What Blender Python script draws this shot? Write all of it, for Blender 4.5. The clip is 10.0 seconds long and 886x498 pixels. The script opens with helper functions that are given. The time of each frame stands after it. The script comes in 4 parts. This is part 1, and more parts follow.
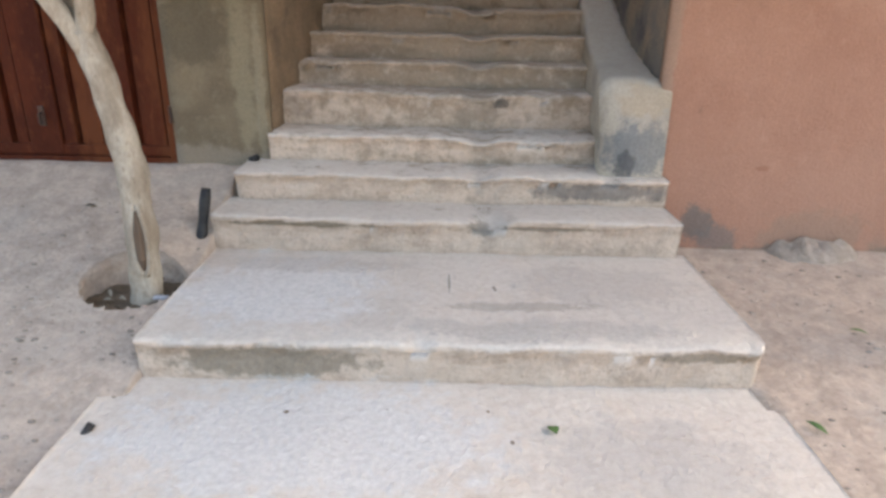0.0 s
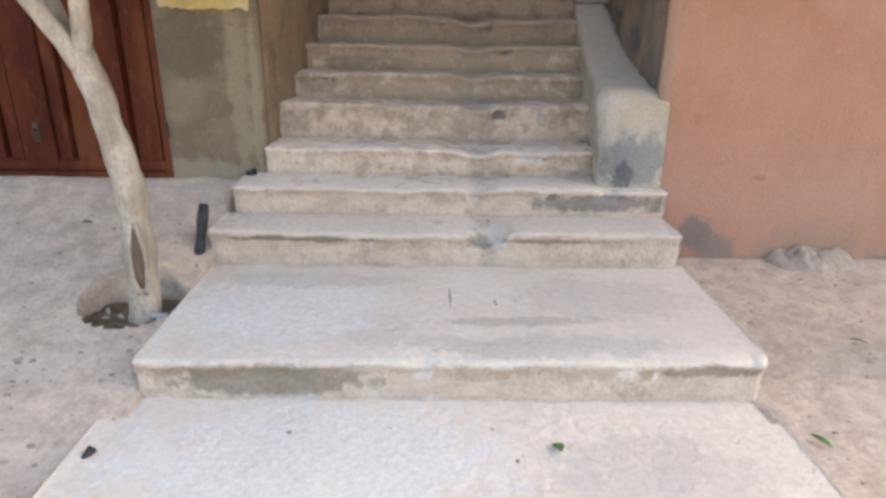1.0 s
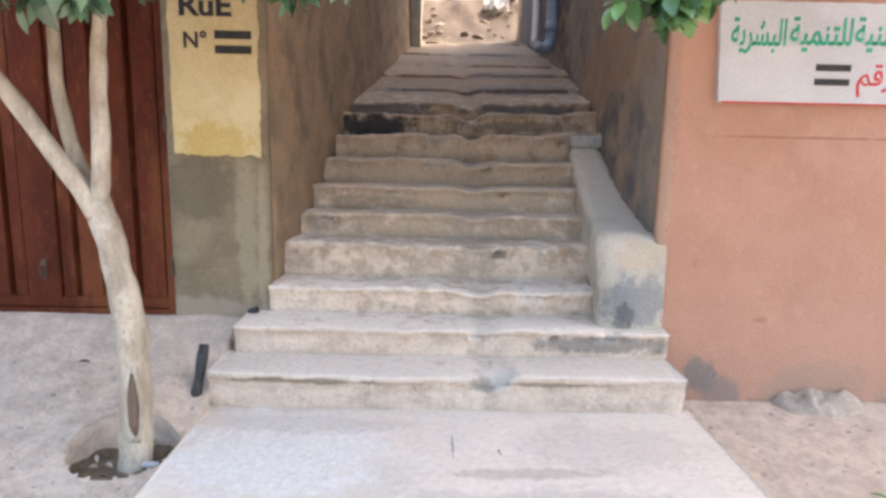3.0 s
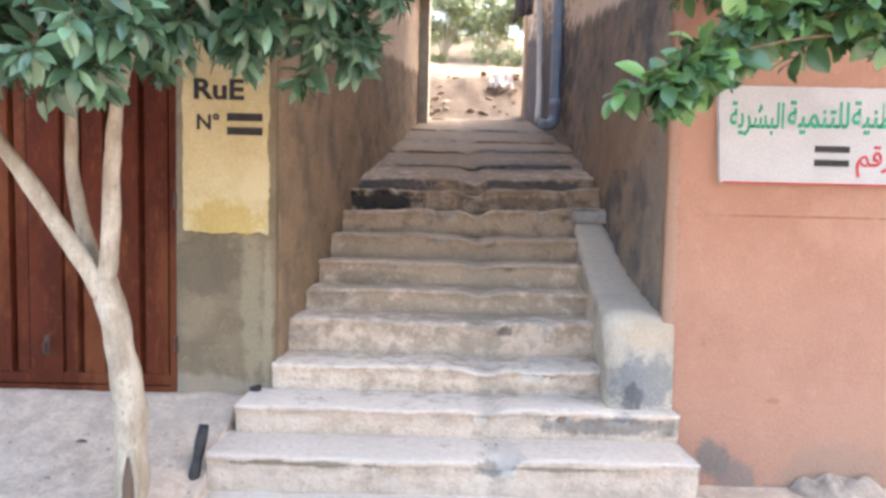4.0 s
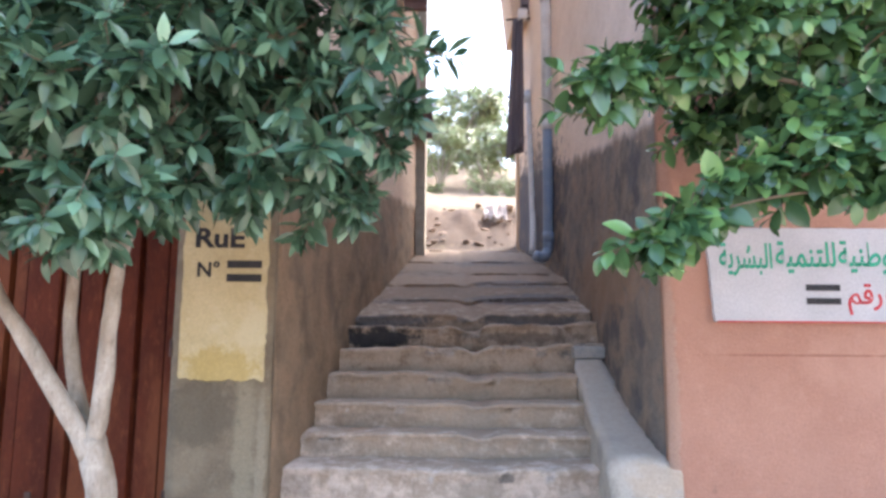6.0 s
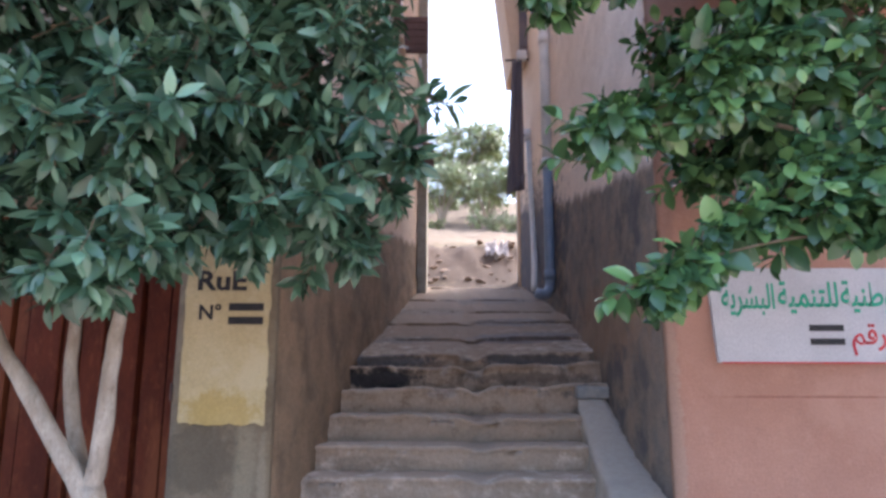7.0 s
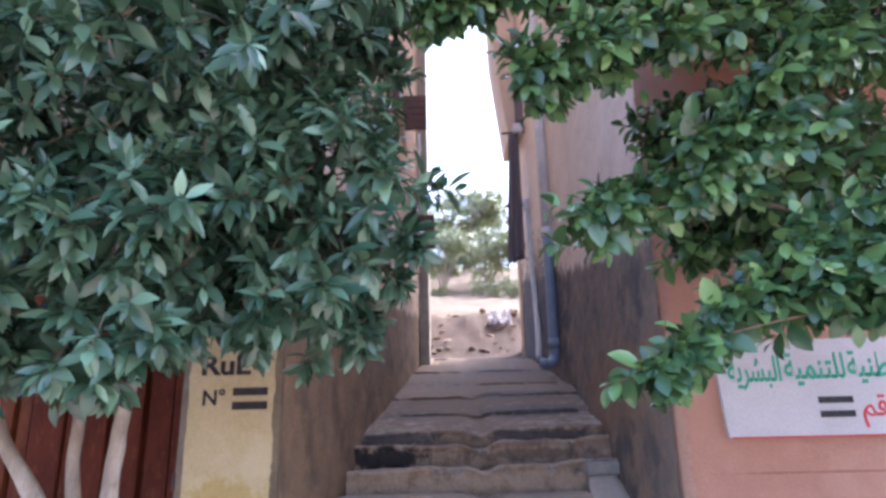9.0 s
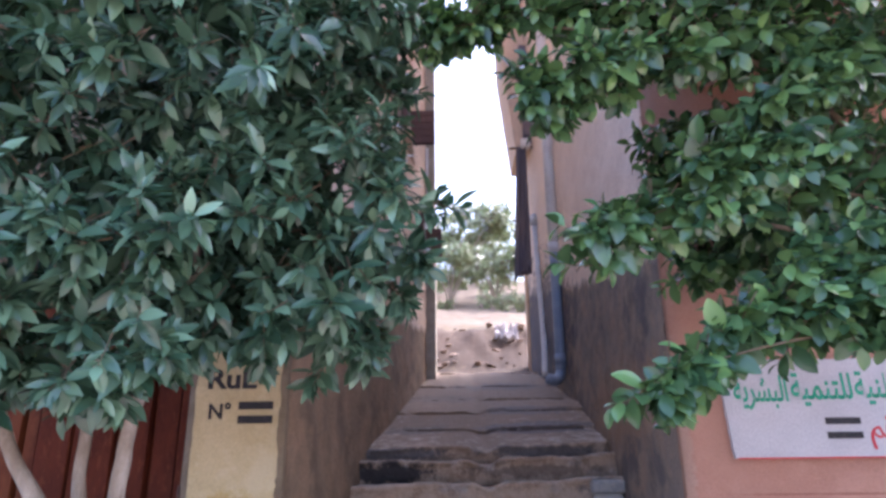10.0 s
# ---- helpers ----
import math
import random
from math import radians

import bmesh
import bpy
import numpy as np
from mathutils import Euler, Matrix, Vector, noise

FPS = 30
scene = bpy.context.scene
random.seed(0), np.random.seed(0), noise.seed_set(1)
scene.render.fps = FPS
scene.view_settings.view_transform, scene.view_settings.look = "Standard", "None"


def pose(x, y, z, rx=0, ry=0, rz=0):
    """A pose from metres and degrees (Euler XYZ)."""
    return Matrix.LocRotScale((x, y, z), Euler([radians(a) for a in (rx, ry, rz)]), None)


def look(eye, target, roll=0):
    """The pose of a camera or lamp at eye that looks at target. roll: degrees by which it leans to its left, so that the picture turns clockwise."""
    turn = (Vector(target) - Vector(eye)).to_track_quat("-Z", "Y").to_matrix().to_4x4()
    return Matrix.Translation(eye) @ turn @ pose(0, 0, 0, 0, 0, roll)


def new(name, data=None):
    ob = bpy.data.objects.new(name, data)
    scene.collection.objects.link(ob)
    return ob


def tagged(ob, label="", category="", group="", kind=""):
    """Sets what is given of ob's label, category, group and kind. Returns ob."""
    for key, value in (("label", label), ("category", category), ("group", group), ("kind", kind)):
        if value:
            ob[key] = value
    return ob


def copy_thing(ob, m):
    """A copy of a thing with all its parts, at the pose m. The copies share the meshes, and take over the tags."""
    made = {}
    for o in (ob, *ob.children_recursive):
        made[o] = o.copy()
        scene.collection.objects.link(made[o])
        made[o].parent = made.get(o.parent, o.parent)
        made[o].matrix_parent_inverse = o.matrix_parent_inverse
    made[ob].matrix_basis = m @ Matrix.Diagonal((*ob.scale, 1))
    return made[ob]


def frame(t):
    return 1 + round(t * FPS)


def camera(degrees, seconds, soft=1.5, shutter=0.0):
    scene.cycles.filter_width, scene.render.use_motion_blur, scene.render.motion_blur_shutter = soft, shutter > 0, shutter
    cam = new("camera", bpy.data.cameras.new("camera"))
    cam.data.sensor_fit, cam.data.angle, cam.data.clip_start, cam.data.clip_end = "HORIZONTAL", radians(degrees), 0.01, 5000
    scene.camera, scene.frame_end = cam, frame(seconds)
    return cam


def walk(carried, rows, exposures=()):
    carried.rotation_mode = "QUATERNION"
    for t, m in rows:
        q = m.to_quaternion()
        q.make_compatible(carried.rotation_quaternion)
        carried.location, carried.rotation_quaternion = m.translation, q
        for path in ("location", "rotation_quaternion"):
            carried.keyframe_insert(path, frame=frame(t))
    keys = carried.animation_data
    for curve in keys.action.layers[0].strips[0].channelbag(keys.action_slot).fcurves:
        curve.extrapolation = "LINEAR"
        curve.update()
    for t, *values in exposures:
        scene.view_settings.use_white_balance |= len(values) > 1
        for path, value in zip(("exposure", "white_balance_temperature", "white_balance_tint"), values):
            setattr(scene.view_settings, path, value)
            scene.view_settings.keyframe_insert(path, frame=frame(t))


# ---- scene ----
cam = camera(69.7, 10.0, soft=3.0)
PATH = [
    (0, (0.569, -3.764, 1.446), (0.578, -1.897, 0.727), 1.2),
    (0.5, (0.543, -3.747, 1.475), (0.576, -1.888, 0.737), 1.2),
    (1, (0.536, -3.737, 1.489), (0.565, -1.866, 0.782), 0.8),
    (1.5, (0.522, -3.73, 1.528), (0.564, -1.834, 0.894), 0.6),
    (2, (0.526, -3.733, 1.538), (0.566, -1.795, 1.046), 0.7),
    (2.5, (0.503, -3.724, 1.569), (0.549, -1.77, 1.147), 1.1),
    (4, (0.511, -3.706, 1.655), (0.521, -1.71, 1.521), 1.3),
    (4.5, (0.515, -3.711, 1.687), (0.552, -1.711, 1.655), 1.4),
    (5, (0.521, -3.713, 1.722), (0.577, -1.715, 1.793), 1.3),
    (5.5, (0.517, -3.717, 1.75), (0.545, -1.725, 1.922), 0.9),
    (7, (0.518, -3.737, 1.811), (0.522, -1.769, 2.168), 0.1),
    (7.5, (0.513, -3.748, 1.831), (0.521, -1.792, 2.247), -0.1),
    (8, (0.511, -3.765, 1.852), (0.509, -1.825, 2.339), -0.7),
    (8.5, (0.511, -3.778, 1.872), (0.505, -1.846, 2.387), -1.4),
    (9, (0.513, -3.791, 1.883), (0.514, -1.869, 2.439), -1.3),
    (9.5, (0.517, -3.801, 1.894), (0.505, -1.886, 2.469), -1.1),
    (10, (0.522, -3.816, 1.898), (0.5, -1.907, 2.492), -0.6),
]
EXPOSURES = [(0, 2.40, 7000, 7), (1.0, 2.56, 7000, 8), (2.5, 2.85, 6800, 9), (4, 3.22, 6500, 9), (5.0, 3.38, 6250, 9), (5.5, 3.2, 6050, 10), (6.3, 2.8, 5800, 13), (7.0, 2.42, 5600, 15), (7.5, 2.42, 5550, 16), (8.5, 2.6, 5450, 20), (9.5, 2.62, 5450, 23), (10, 2.5, 5450, 24)]
walk(cam, [(t, look(eye, target, roll)) for t, eye, target, roll in PATH], EXPOSURES)

# ---- world and light ----
world = bpy.data.worlds.new("sky")
scene.world = world
world.use_nodes = True
wn, wl = world.node_tree.nodes, world.node_tree.links
sky = wn.new("ShaderNodeTexSky")
sky.sky_type, sky.sun_disc = "NISHITA", False
sky.sun_elevation, sky.sun_rotation = radians(43.5), radians(61.7)
sky.air_density, sky.dust_density = 1.1, 6.0
wn["Background"].inputs["Strength"].default_value = 0.15
wl.new(sky.outputs[0], wn["Background"].inputs["Color"])
sun_data = bpy.data.lights.new("sun", "SUN")
sun_data.energy, sun_data.angle, sun_data.color = 1.3, radians(10), (1.0, 0.95, 0.88)
sun = new("sun", sun_data)
sun.matrix_world = look((6.5, 3.5, 7), (0, 0, 0))


# ---- materials ----
def material(name, base, other, scale=6.0, rough=0.85, bump=0.3, fine=90.0, stain=None, stain_scale=1.3,
             stain_amount=0.5, dust=None, metal=0.0, per_object=0.0, spec=0.3, stretch=(1, 1, 1), edge=0.5, patches=(), above=None, skim=None):
    """A mottled surface: two tones, finer grain, optional stains, and dust that settles on level faces."""
    m = bpy.data.materials.new(name)
    m.use_nodes = True
    n, l = m.node_tree.nodes, m.node_tree.links
    b = n["Principled BSDF"]
    b.inputs["Roughness"].default_value, b.inputs["Metallic"].default_value = rough, metal
    b.inputs["Specular IOR Level"].default_value = spec
    geo = n.new("ShaderNodeNewGeometry")
    mp = n.new("ShaderNodeMapping")
    mp.inputs["Scale"].default_value = stretch
    l.new(geo.outputs["Position"], mp.inputs["Vector"])

    def tex(sc, detail=6.0, r=0.6):
        t = n.new("ShaderNodeTexNoise")
        t.inputs["Scale"].default_value, t.inputs["Detail"].default_value, t.inputs["Roughness"].default_value = sc, detail, r
        l.new(mp.outputs[0], t.inputs["Vector"])
        return t.outputs["Fac"]

    def ramp(fac, a, c):
        r = n.new("ShaderNodeMapRange")
        r.inputs["From Min"].default_value, r.inputs["From Max"].default_value = a, c
        r.interpolation_type = "SMOOTHSTEP"
        l.new(fac, r.inputs["Value"])
        return r.outputs["Result"]

    def mix(fac, a, c, how="MIX"):
        x = n.new("ShaderNodeMix")
        x.data_type, x.blend_type = "RGBA", how
        for sock, v in ((x.inputs["Factor"], fac), (x.inputs["A"], a), (x.inputs["B"], c)):
            if isinstance(v, (int, float)):
                sock.default_value = v
            elif isinstance(v, tuple):
                sock.default_value = (*v, 1)
            else:
                l.new(v, sock)
        return x.outputs["Result"]

    col = mix(ramp(tex(scale), 0.35, 0.65), tuple(base), tuple(other))
    grain = tex(fine, 3.0)
    g = n.new("ShaderNodeMapRange")
    g.inputs["To Min"].default_value, g.inputs["To Max"].default_value = 0.70, 1.28
    l.new(grain, g.inputs["Value"])
    col = mix(1.0, col, g.outputs["Result"], "MULTIPLY")
    if stain:
        s = ramp(tex(stain_scale, 8.0, 0.65), edge, edge + 0.13)
        k = n.new("ShaderNodeMath")
        k.operation = "MULTIPLY"
        k.inputs[1].default_value = stain_amount
        l.new(s, k.inputs[0])
        col = mix(k.outputs[0], col, tuple(stain))
    if stain:
        k = n.new("ShaderNodeMath")
        k.operation = "MULTIPLY"
        k.inputs[1].default_value = 0.45
        l.new(ramp(tex(stain_scale * 9, 7.0, 0.7), 0.54, 0.68), k.inputs[0])
        col = mix(k.outputs[0], col, tuple(stain))
    if stain:
        k = n.new("ShaderNodeMath")
        k.operation = "MULTIPLY"
        k.inputs[1].default_value = 0.55
        l.new(ramp(tex(62.0, 4.0, 0.6), 0.60, 0.68), k.inputs[0])
        col = mix(k.outputs[0], col, tuple(c * 0.72 for c in stain))
    if skim:
        s = n.new("ShaderNodeMapping")
        s.inputs["Scale"].default_value = (2.2, 2.2, 7.0)
        l.new(geo.outputs["Position"], s.inputs["Vector"])
        t = n.new("ShaderNodeTexNoise")
        t.inputs["Scale"].default_value, t.inputs["Detail"].default_value, t.inputs["Roughness"].default_value = 1.6, 9.0, 0.68
        l.new(s.outputs[0], t.inputs["Vector"])
        k = n.new("ShaderNodeMath")
        k.operation = "MULTIPLY"
        k.inputs[1].default_value = 0.5
        l.new(ramp(t.outputs["Fac"], 0.42, 0.58), k.inputs[0])
        col = mix(k.outputs[0], col, tuple(skim))
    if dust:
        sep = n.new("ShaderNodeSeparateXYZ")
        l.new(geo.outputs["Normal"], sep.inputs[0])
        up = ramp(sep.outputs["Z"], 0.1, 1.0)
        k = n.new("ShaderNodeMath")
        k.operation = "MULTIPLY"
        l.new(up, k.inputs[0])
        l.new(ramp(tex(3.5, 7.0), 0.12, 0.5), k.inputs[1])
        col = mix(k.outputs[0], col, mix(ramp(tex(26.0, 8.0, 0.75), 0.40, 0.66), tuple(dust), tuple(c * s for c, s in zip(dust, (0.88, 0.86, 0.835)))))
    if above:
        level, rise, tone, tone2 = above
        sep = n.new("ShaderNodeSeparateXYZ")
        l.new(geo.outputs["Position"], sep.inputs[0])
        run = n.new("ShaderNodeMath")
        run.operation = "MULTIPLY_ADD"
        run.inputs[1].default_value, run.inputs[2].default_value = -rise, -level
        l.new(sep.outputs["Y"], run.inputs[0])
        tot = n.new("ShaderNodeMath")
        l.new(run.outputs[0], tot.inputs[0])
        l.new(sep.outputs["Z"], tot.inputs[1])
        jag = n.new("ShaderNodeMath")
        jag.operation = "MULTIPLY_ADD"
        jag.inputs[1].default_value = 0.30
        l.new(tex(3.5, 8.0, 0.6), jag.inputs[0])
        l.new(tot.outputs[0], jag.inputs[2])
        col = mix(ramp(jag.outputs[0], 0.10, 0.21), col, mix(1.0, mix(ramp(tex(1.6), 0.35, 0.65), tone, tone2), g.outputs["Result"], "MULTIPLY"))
    for centre, radii, colour, amount in patches:
        sub = n.new("ShaderNodeVectorMath")
        sub.operation = "SUBTRACT"
        sub.inputs[1].default_value = centre
        l.new(geo.outputs["Position"], sub.inputs[0])
        div = n.new("ShaderNodeVectorMath")
        div.operation = "DIVIDE"
        div.inputs[1].default_value = radii
        l.new(sub.outputs[0], div.inputs[0])
        ln = n.new("ShaderNodeVectorMath")
        ln.operation = "LENGTH"
        l.new(div.outputs[0], ln.inputs[0])
        jag = n.new("ShaderNodeMath")
        jag.operation = "MULTIPLY_ADD"
        jag.inputs[1].default_value = 2.6
        l.new(tex(8.0, 9.0, 0.72), jag.inputs[0])
        l.new(ln.outputs["Value"], jag.inputs[2])
        msk = n.new("ShaderNodeMapRange")
        msk.interpolation_type = "SMOOTHSTEP"
        for key, val in (("From Min", 2.5), ("From Max", 2.0), ("To Min", 0.0), ("To Max", amount)):
            msk.inputs[key].default_value = val
        l.new(jag.outputs[0], msk.inputs["Value"])
        col = mix(msk.outputs["Result"], col, mix(0.5, colour, mix(1.0, colour, grain, "MULTIPLY")))
    if per_object:
        info = n.new("ShaderNodeObjectInfo")
        g = n.new("ShaderNodeMapRange")
        g.inputs["To Min"].default_value, g.inputs["To Max"].default_value = 1 - per_object, 1 + per_object
        l.new(info.outputs["Random"], g.inputs["Value"])
        col = mix(1.0, col, g.outputs["Result"], "MULTIPLY")
    l.new(col, b.inputs["Base Color"])
    if bump:
        bp = n.new("ShaderNodeBump")
        bp.inputs["Strength"].default_value, bp.inputs["Distance"].default_value = bump, 0.012
        add = n.new("ShaderNodeMath")
        l.new(tex(fine * 0.6, 5.0), add.inputs[0])
        l.new(tex(scale * 2.0, 5.0), add.inputs[1])
        l.new(add.outputs[0], bp.inputs["Height"])
        l.new(bp.outputs[0], b.inputs["Normal"])
    return m


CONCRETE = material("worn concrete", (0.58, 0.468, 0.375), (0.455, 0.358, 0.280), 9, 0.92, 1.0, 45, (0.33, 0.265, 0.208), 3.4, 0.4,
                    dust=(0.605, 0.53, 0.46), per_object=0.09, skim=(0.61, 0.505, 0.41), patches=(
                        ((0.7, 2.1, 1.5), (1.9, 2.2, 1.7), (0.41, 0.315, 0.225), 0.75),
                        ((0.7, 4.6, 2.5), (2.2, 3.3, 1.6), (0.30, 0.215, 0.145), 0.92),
                        ((-0.12, -1.56, 0.105), (0.38, 0.12, 0.085), (0.29, 0.245, 0.185), 0.8),
                        ((1.62, -1.56, 0.150), (0.24, 0.12, 0.03), (0.31, 0.26, 0.20), 0.7),
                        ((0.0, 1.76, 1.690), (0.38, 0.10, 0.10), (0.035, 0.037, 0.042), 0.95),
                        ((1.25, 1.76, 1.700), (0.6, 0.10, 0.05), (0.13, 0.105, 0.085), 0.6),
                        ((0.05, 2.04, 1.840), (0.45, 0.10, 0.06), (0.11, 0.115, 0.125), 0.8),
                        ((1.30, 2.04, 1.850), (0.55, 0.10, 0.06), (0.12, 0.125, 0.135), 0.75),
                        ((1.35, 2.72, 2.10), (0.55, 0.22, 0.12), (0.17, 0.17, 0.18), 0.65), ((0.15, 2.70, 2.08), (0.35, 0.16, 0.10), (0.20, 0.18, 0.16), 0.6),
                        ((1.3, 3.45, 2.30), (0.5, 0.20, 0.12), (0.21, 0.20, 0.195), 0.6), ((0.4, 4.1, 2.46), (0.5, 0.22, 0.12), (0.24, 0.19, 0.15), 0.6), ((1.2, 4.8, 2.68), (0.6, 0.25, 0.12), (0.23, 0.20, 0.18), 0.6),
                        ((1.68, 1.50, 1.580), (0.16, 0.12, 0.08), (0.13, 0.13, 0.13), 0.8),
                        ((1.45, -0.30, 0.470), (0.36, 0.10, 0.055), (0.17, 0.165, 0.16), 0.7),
                        ((0.85, -0.45, 0.45), (0.13, 0.25, 0.20), (0.44, 0.40, 0.35), 0.25),
                        ((0.80, 0.60, 1.0), (0.13, 1.3, 0.8), (0.36, 0.32, 0.27), 0.25),
                        ((0.94, 0.32, 0.865), (0.05, 0.05, 0.04), (0.12, 0.11, 0.10), 0.8),
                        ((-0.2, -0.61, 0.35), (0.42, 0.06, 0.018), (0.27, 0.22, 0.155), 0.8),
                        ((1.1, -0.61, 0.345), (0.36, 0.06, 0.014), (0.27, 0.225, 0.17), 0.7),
                        ((0.0, 0.91, 1.13), (0.35, 0.08, 0.05), (0.22, 0.18, 0.14), 0.4),
                        ((-0.2, 0.63, 1.00), (0.16, 0.08, 0.06), (0.24, 0.21, 0.18), 0.35),
                        ((-0.35, 0.31, 0.82), (0.10, 0.08, 0.08), (0.24, 0.21, 0.18), 0.35),
                        ((0.95, -1.20, 0.19), (0.34, 0.05, 0.05), (0.40, 0.33, 0.27), 0.5), ((0.616, -0.95, 0.19), (0.006, 0.13, 0.05), (0.26, 0.23, 0.19), 0.7),
                        ((0.1, -1.9, 0.0), (0.70, 0.34, 0.05), (0.76, 0.72, 0.68), 0.8), ((1.3, -2.0, 0.0), (0.4, 0.25, 0.05), (0.43, 0.405, 0.38), 0.35),
                        ((0.3, -1.3, 0.19), (0.16, 0.2, 0.05), (0.45, 0.405, 0.36), 0.2), ((-0.2, -1.05, 0.19), (0.5, 0.40, 0.05), (0.80, 0.745, 0.695), 0.9), ((0.6, -1.50, 0.19), (1.5, 0.07, 0.05), (0.78, 0.69, 0.60), 0.7), ((1.35, -0.95, 0.19), (0.4, 0.25, 0.05), (0.47, 0.41, 0.36), 0.3), ((1.0, -1.42, 0.19), (0.6, 0.10, 0.05), (0.55, 0.49, 0.43), 0.6), ((-0.1, -0.75, 0.19), (0.5, 0.10, 0.05), (0.47, 0.39, 0.32), 0.35), ((0.78, -0.58, 0.34), (0.07, 0.10, 0.05), (0.24, 0.21, 0.17), 0.7)))
PARAPET_MAT = material("parapet cement", (0.42, 0.37, 0.30), (0.36, 0.32, 0.27), 5, 0.92, 0.5, 70, (0.24, 0.22, 0.19), 2.4, 0.5, dust=(0.42, 0.375, 0.315),
                       patches=(((1.66, -0.24, 0.70), (0.20, 0.14, 0.17), (0.24, 0.245, 0.245), 0.85), ((1.60, -0.24, 0.60), (0.06, 0.14, 0.08), (0.07, 0.07, 0.075), 0.6),
                                ((1.70, -0.24, 0.98), (0.16, 0.2, 0.10), (0.50, 0.40, 0.29), 0.7)))
BLUE_STAIN = material("grey blue stain", (0.22, 0.235, 0.245), (0.34, 0.32, 0.29), 8, 0.85, 0.5, 80)
PATCH = material("bare mortar patch", (0.27, 0.235, 0.18), (0.34, 0.30, 0.235), 9, 0.95, 0.5, 90)
GROUND = material("dusty ground", (0.49, 0.388, 0.312), (0.385, 0.302, 0.240), 9, 0.95, 1.0, 40, (0.47, 0.405, 0.345), 2.3, 0.3)
LUMP = material("crumbling cement", (0.40, 0.325, 0.265), (0.31, 0.25, 0.20), 12, 0.95, 1.0, 50)
HILL = material("dry earth", (0.150, 0.108, 0.070), (0.19, 0.142, 0.098), 0.8, 0.95, 0.8, 9, (0.10, 0.085, 0.045), 0.5, 0.6, patches=(((1.0, 7.2, 3.5), (2.6, 1.3, 1.2), (0.080, 0.052, 0.037), 0.9),))
ORANGE = material("salmon orange plaster", (0.40, 0.218, 0.150), (0.355, 0.186, 0.126), 2.2, 0.9, 0.45, 110, (0.44, 0.255, 0.18), 1.1, 0.6, patches=(
    ((2.08, -0.19, 0.27), (0.10, 0.1, 0.12), (0.21, 0.19, 0.17), 0.8), ((2.20, -0.19, 0.17), (0.16, 0.1, 0.09), (0.24, 0.21, 0.19), 0.7),
    ((2.8, -0.19, 0.06), (1.3, 0.1, 0.07), (0.30, 0.235, 0.18), 0.8), ((2.8, -0.19, 0.18), (0.40, 0.1, 0.16), (0.36, 0.27, 0.20), 0.4),
    ((1.785, -0.19, 1.35), (0.045, 0.1, 0.95), (0.52, 0.34, 0.245), 0.8), ((2.65, -0.19, 1.640), (0.75, 0.1, 0.007), (0.30, 0.12, 0.075), 0.7),
    ((2.0, -0.19, 0.92), (0.02, 0.1, 0.03), (0.33, 0.185, 0.13), 0.5), ((2.4, -0.19, 0.6), (0.05, 0.1, 0.02), (0.40, 0.18, 0.11), 0.7)))
OLIVE = material("grey olive cement render", (0.205, 0.160, 0.103), (0.155, 0.120, 0.078), 4, 0.93, 0.5, 90, (0.25, 0.21, 0.145), 1.8, 0.5, patches=(
    ((-0.60, 0.04, 1.05), (0.06, 0.1, 0.5), (0.33, 0.28, 0.185), 0.8), ((-0.50, 0.04, 0.9), (0.03, 0.1, 0.5), (0.34, 0.29, 0.20), 0.8), ((-0.85, 0.04, 1.3), (0.2, 0.1, 0.2), (0.13, 0.11, 0.075), 0.6), ((-0.8, 0.04, 0.52), (0.5, 0.1, 0.10), (0.36, 0.30, 0.23), 0.7)))
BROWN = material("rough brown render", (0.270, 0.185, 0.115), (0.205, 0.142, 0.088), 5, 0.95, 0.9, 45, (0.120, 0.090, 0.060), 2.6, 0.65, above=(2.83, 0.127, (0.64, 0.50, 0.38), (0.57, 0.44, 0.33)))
BEIGE = material("beige painted render", (0.55, 0.42, 0.31), (0.49, 0.37, 0.27), 2.0, 0.9, 0.3, 90, (0.42, 0.32, 0.25), 1.2, 0.4)
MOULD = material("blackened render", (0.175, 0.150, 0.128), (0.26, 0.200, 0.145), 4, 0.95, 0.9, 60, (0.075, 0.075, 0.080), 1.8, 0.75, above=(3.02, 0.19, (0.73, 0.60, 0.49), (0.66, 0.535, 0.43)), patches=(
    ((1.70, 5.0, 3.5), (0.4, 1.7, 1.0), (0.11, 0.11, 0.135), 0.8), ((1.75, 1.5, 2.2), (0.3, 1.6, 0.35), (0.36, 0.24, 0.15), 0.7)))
YELLOW = material("yellow paint", (0.50, 0.41, 0.225), (0.45, 0.355, 0.18), 3, 0.8, 0.25, 90, (0.55, 0.47, 0.29), 2.4, 0.6, patches=(
    ((-0.75, 0.03, 1.54), (0.26, 0.1, 0.11), (0.54, 0.38, 0.10), 0.7),))
WHITE = material("white sign paint", (0.47, 0.46, 0.455), (0.42, 0.41, 0.405), 3, 0.75, 0.2, 90)
BLACK_PAINT = material("black paint", (0.02, 0.02, 0.02), (0.035, 0.03, 0.03), 30, 0.7, 0.1)
GREEN_PAINT = material("green paint", (0.03, 0.28, 0.15), (0.04, 0.33, 0.2), 30, 0.7, 0.1)
RED_PAINT = material("red paint", (0.45, 0.03, 0.04), (0.5, 0.06, 0.06), 30, 0.7, 0.1)
DOOR_RED = material("rust red door paint", (0.088, 0.020, 0.008), (0.050, 0.011, 0.005), 5, 0.7, 0.2, 60, (0.16, 0.052, 0.020), 2.5, 0.6,
                    stretch=(1, 1, 0.35))
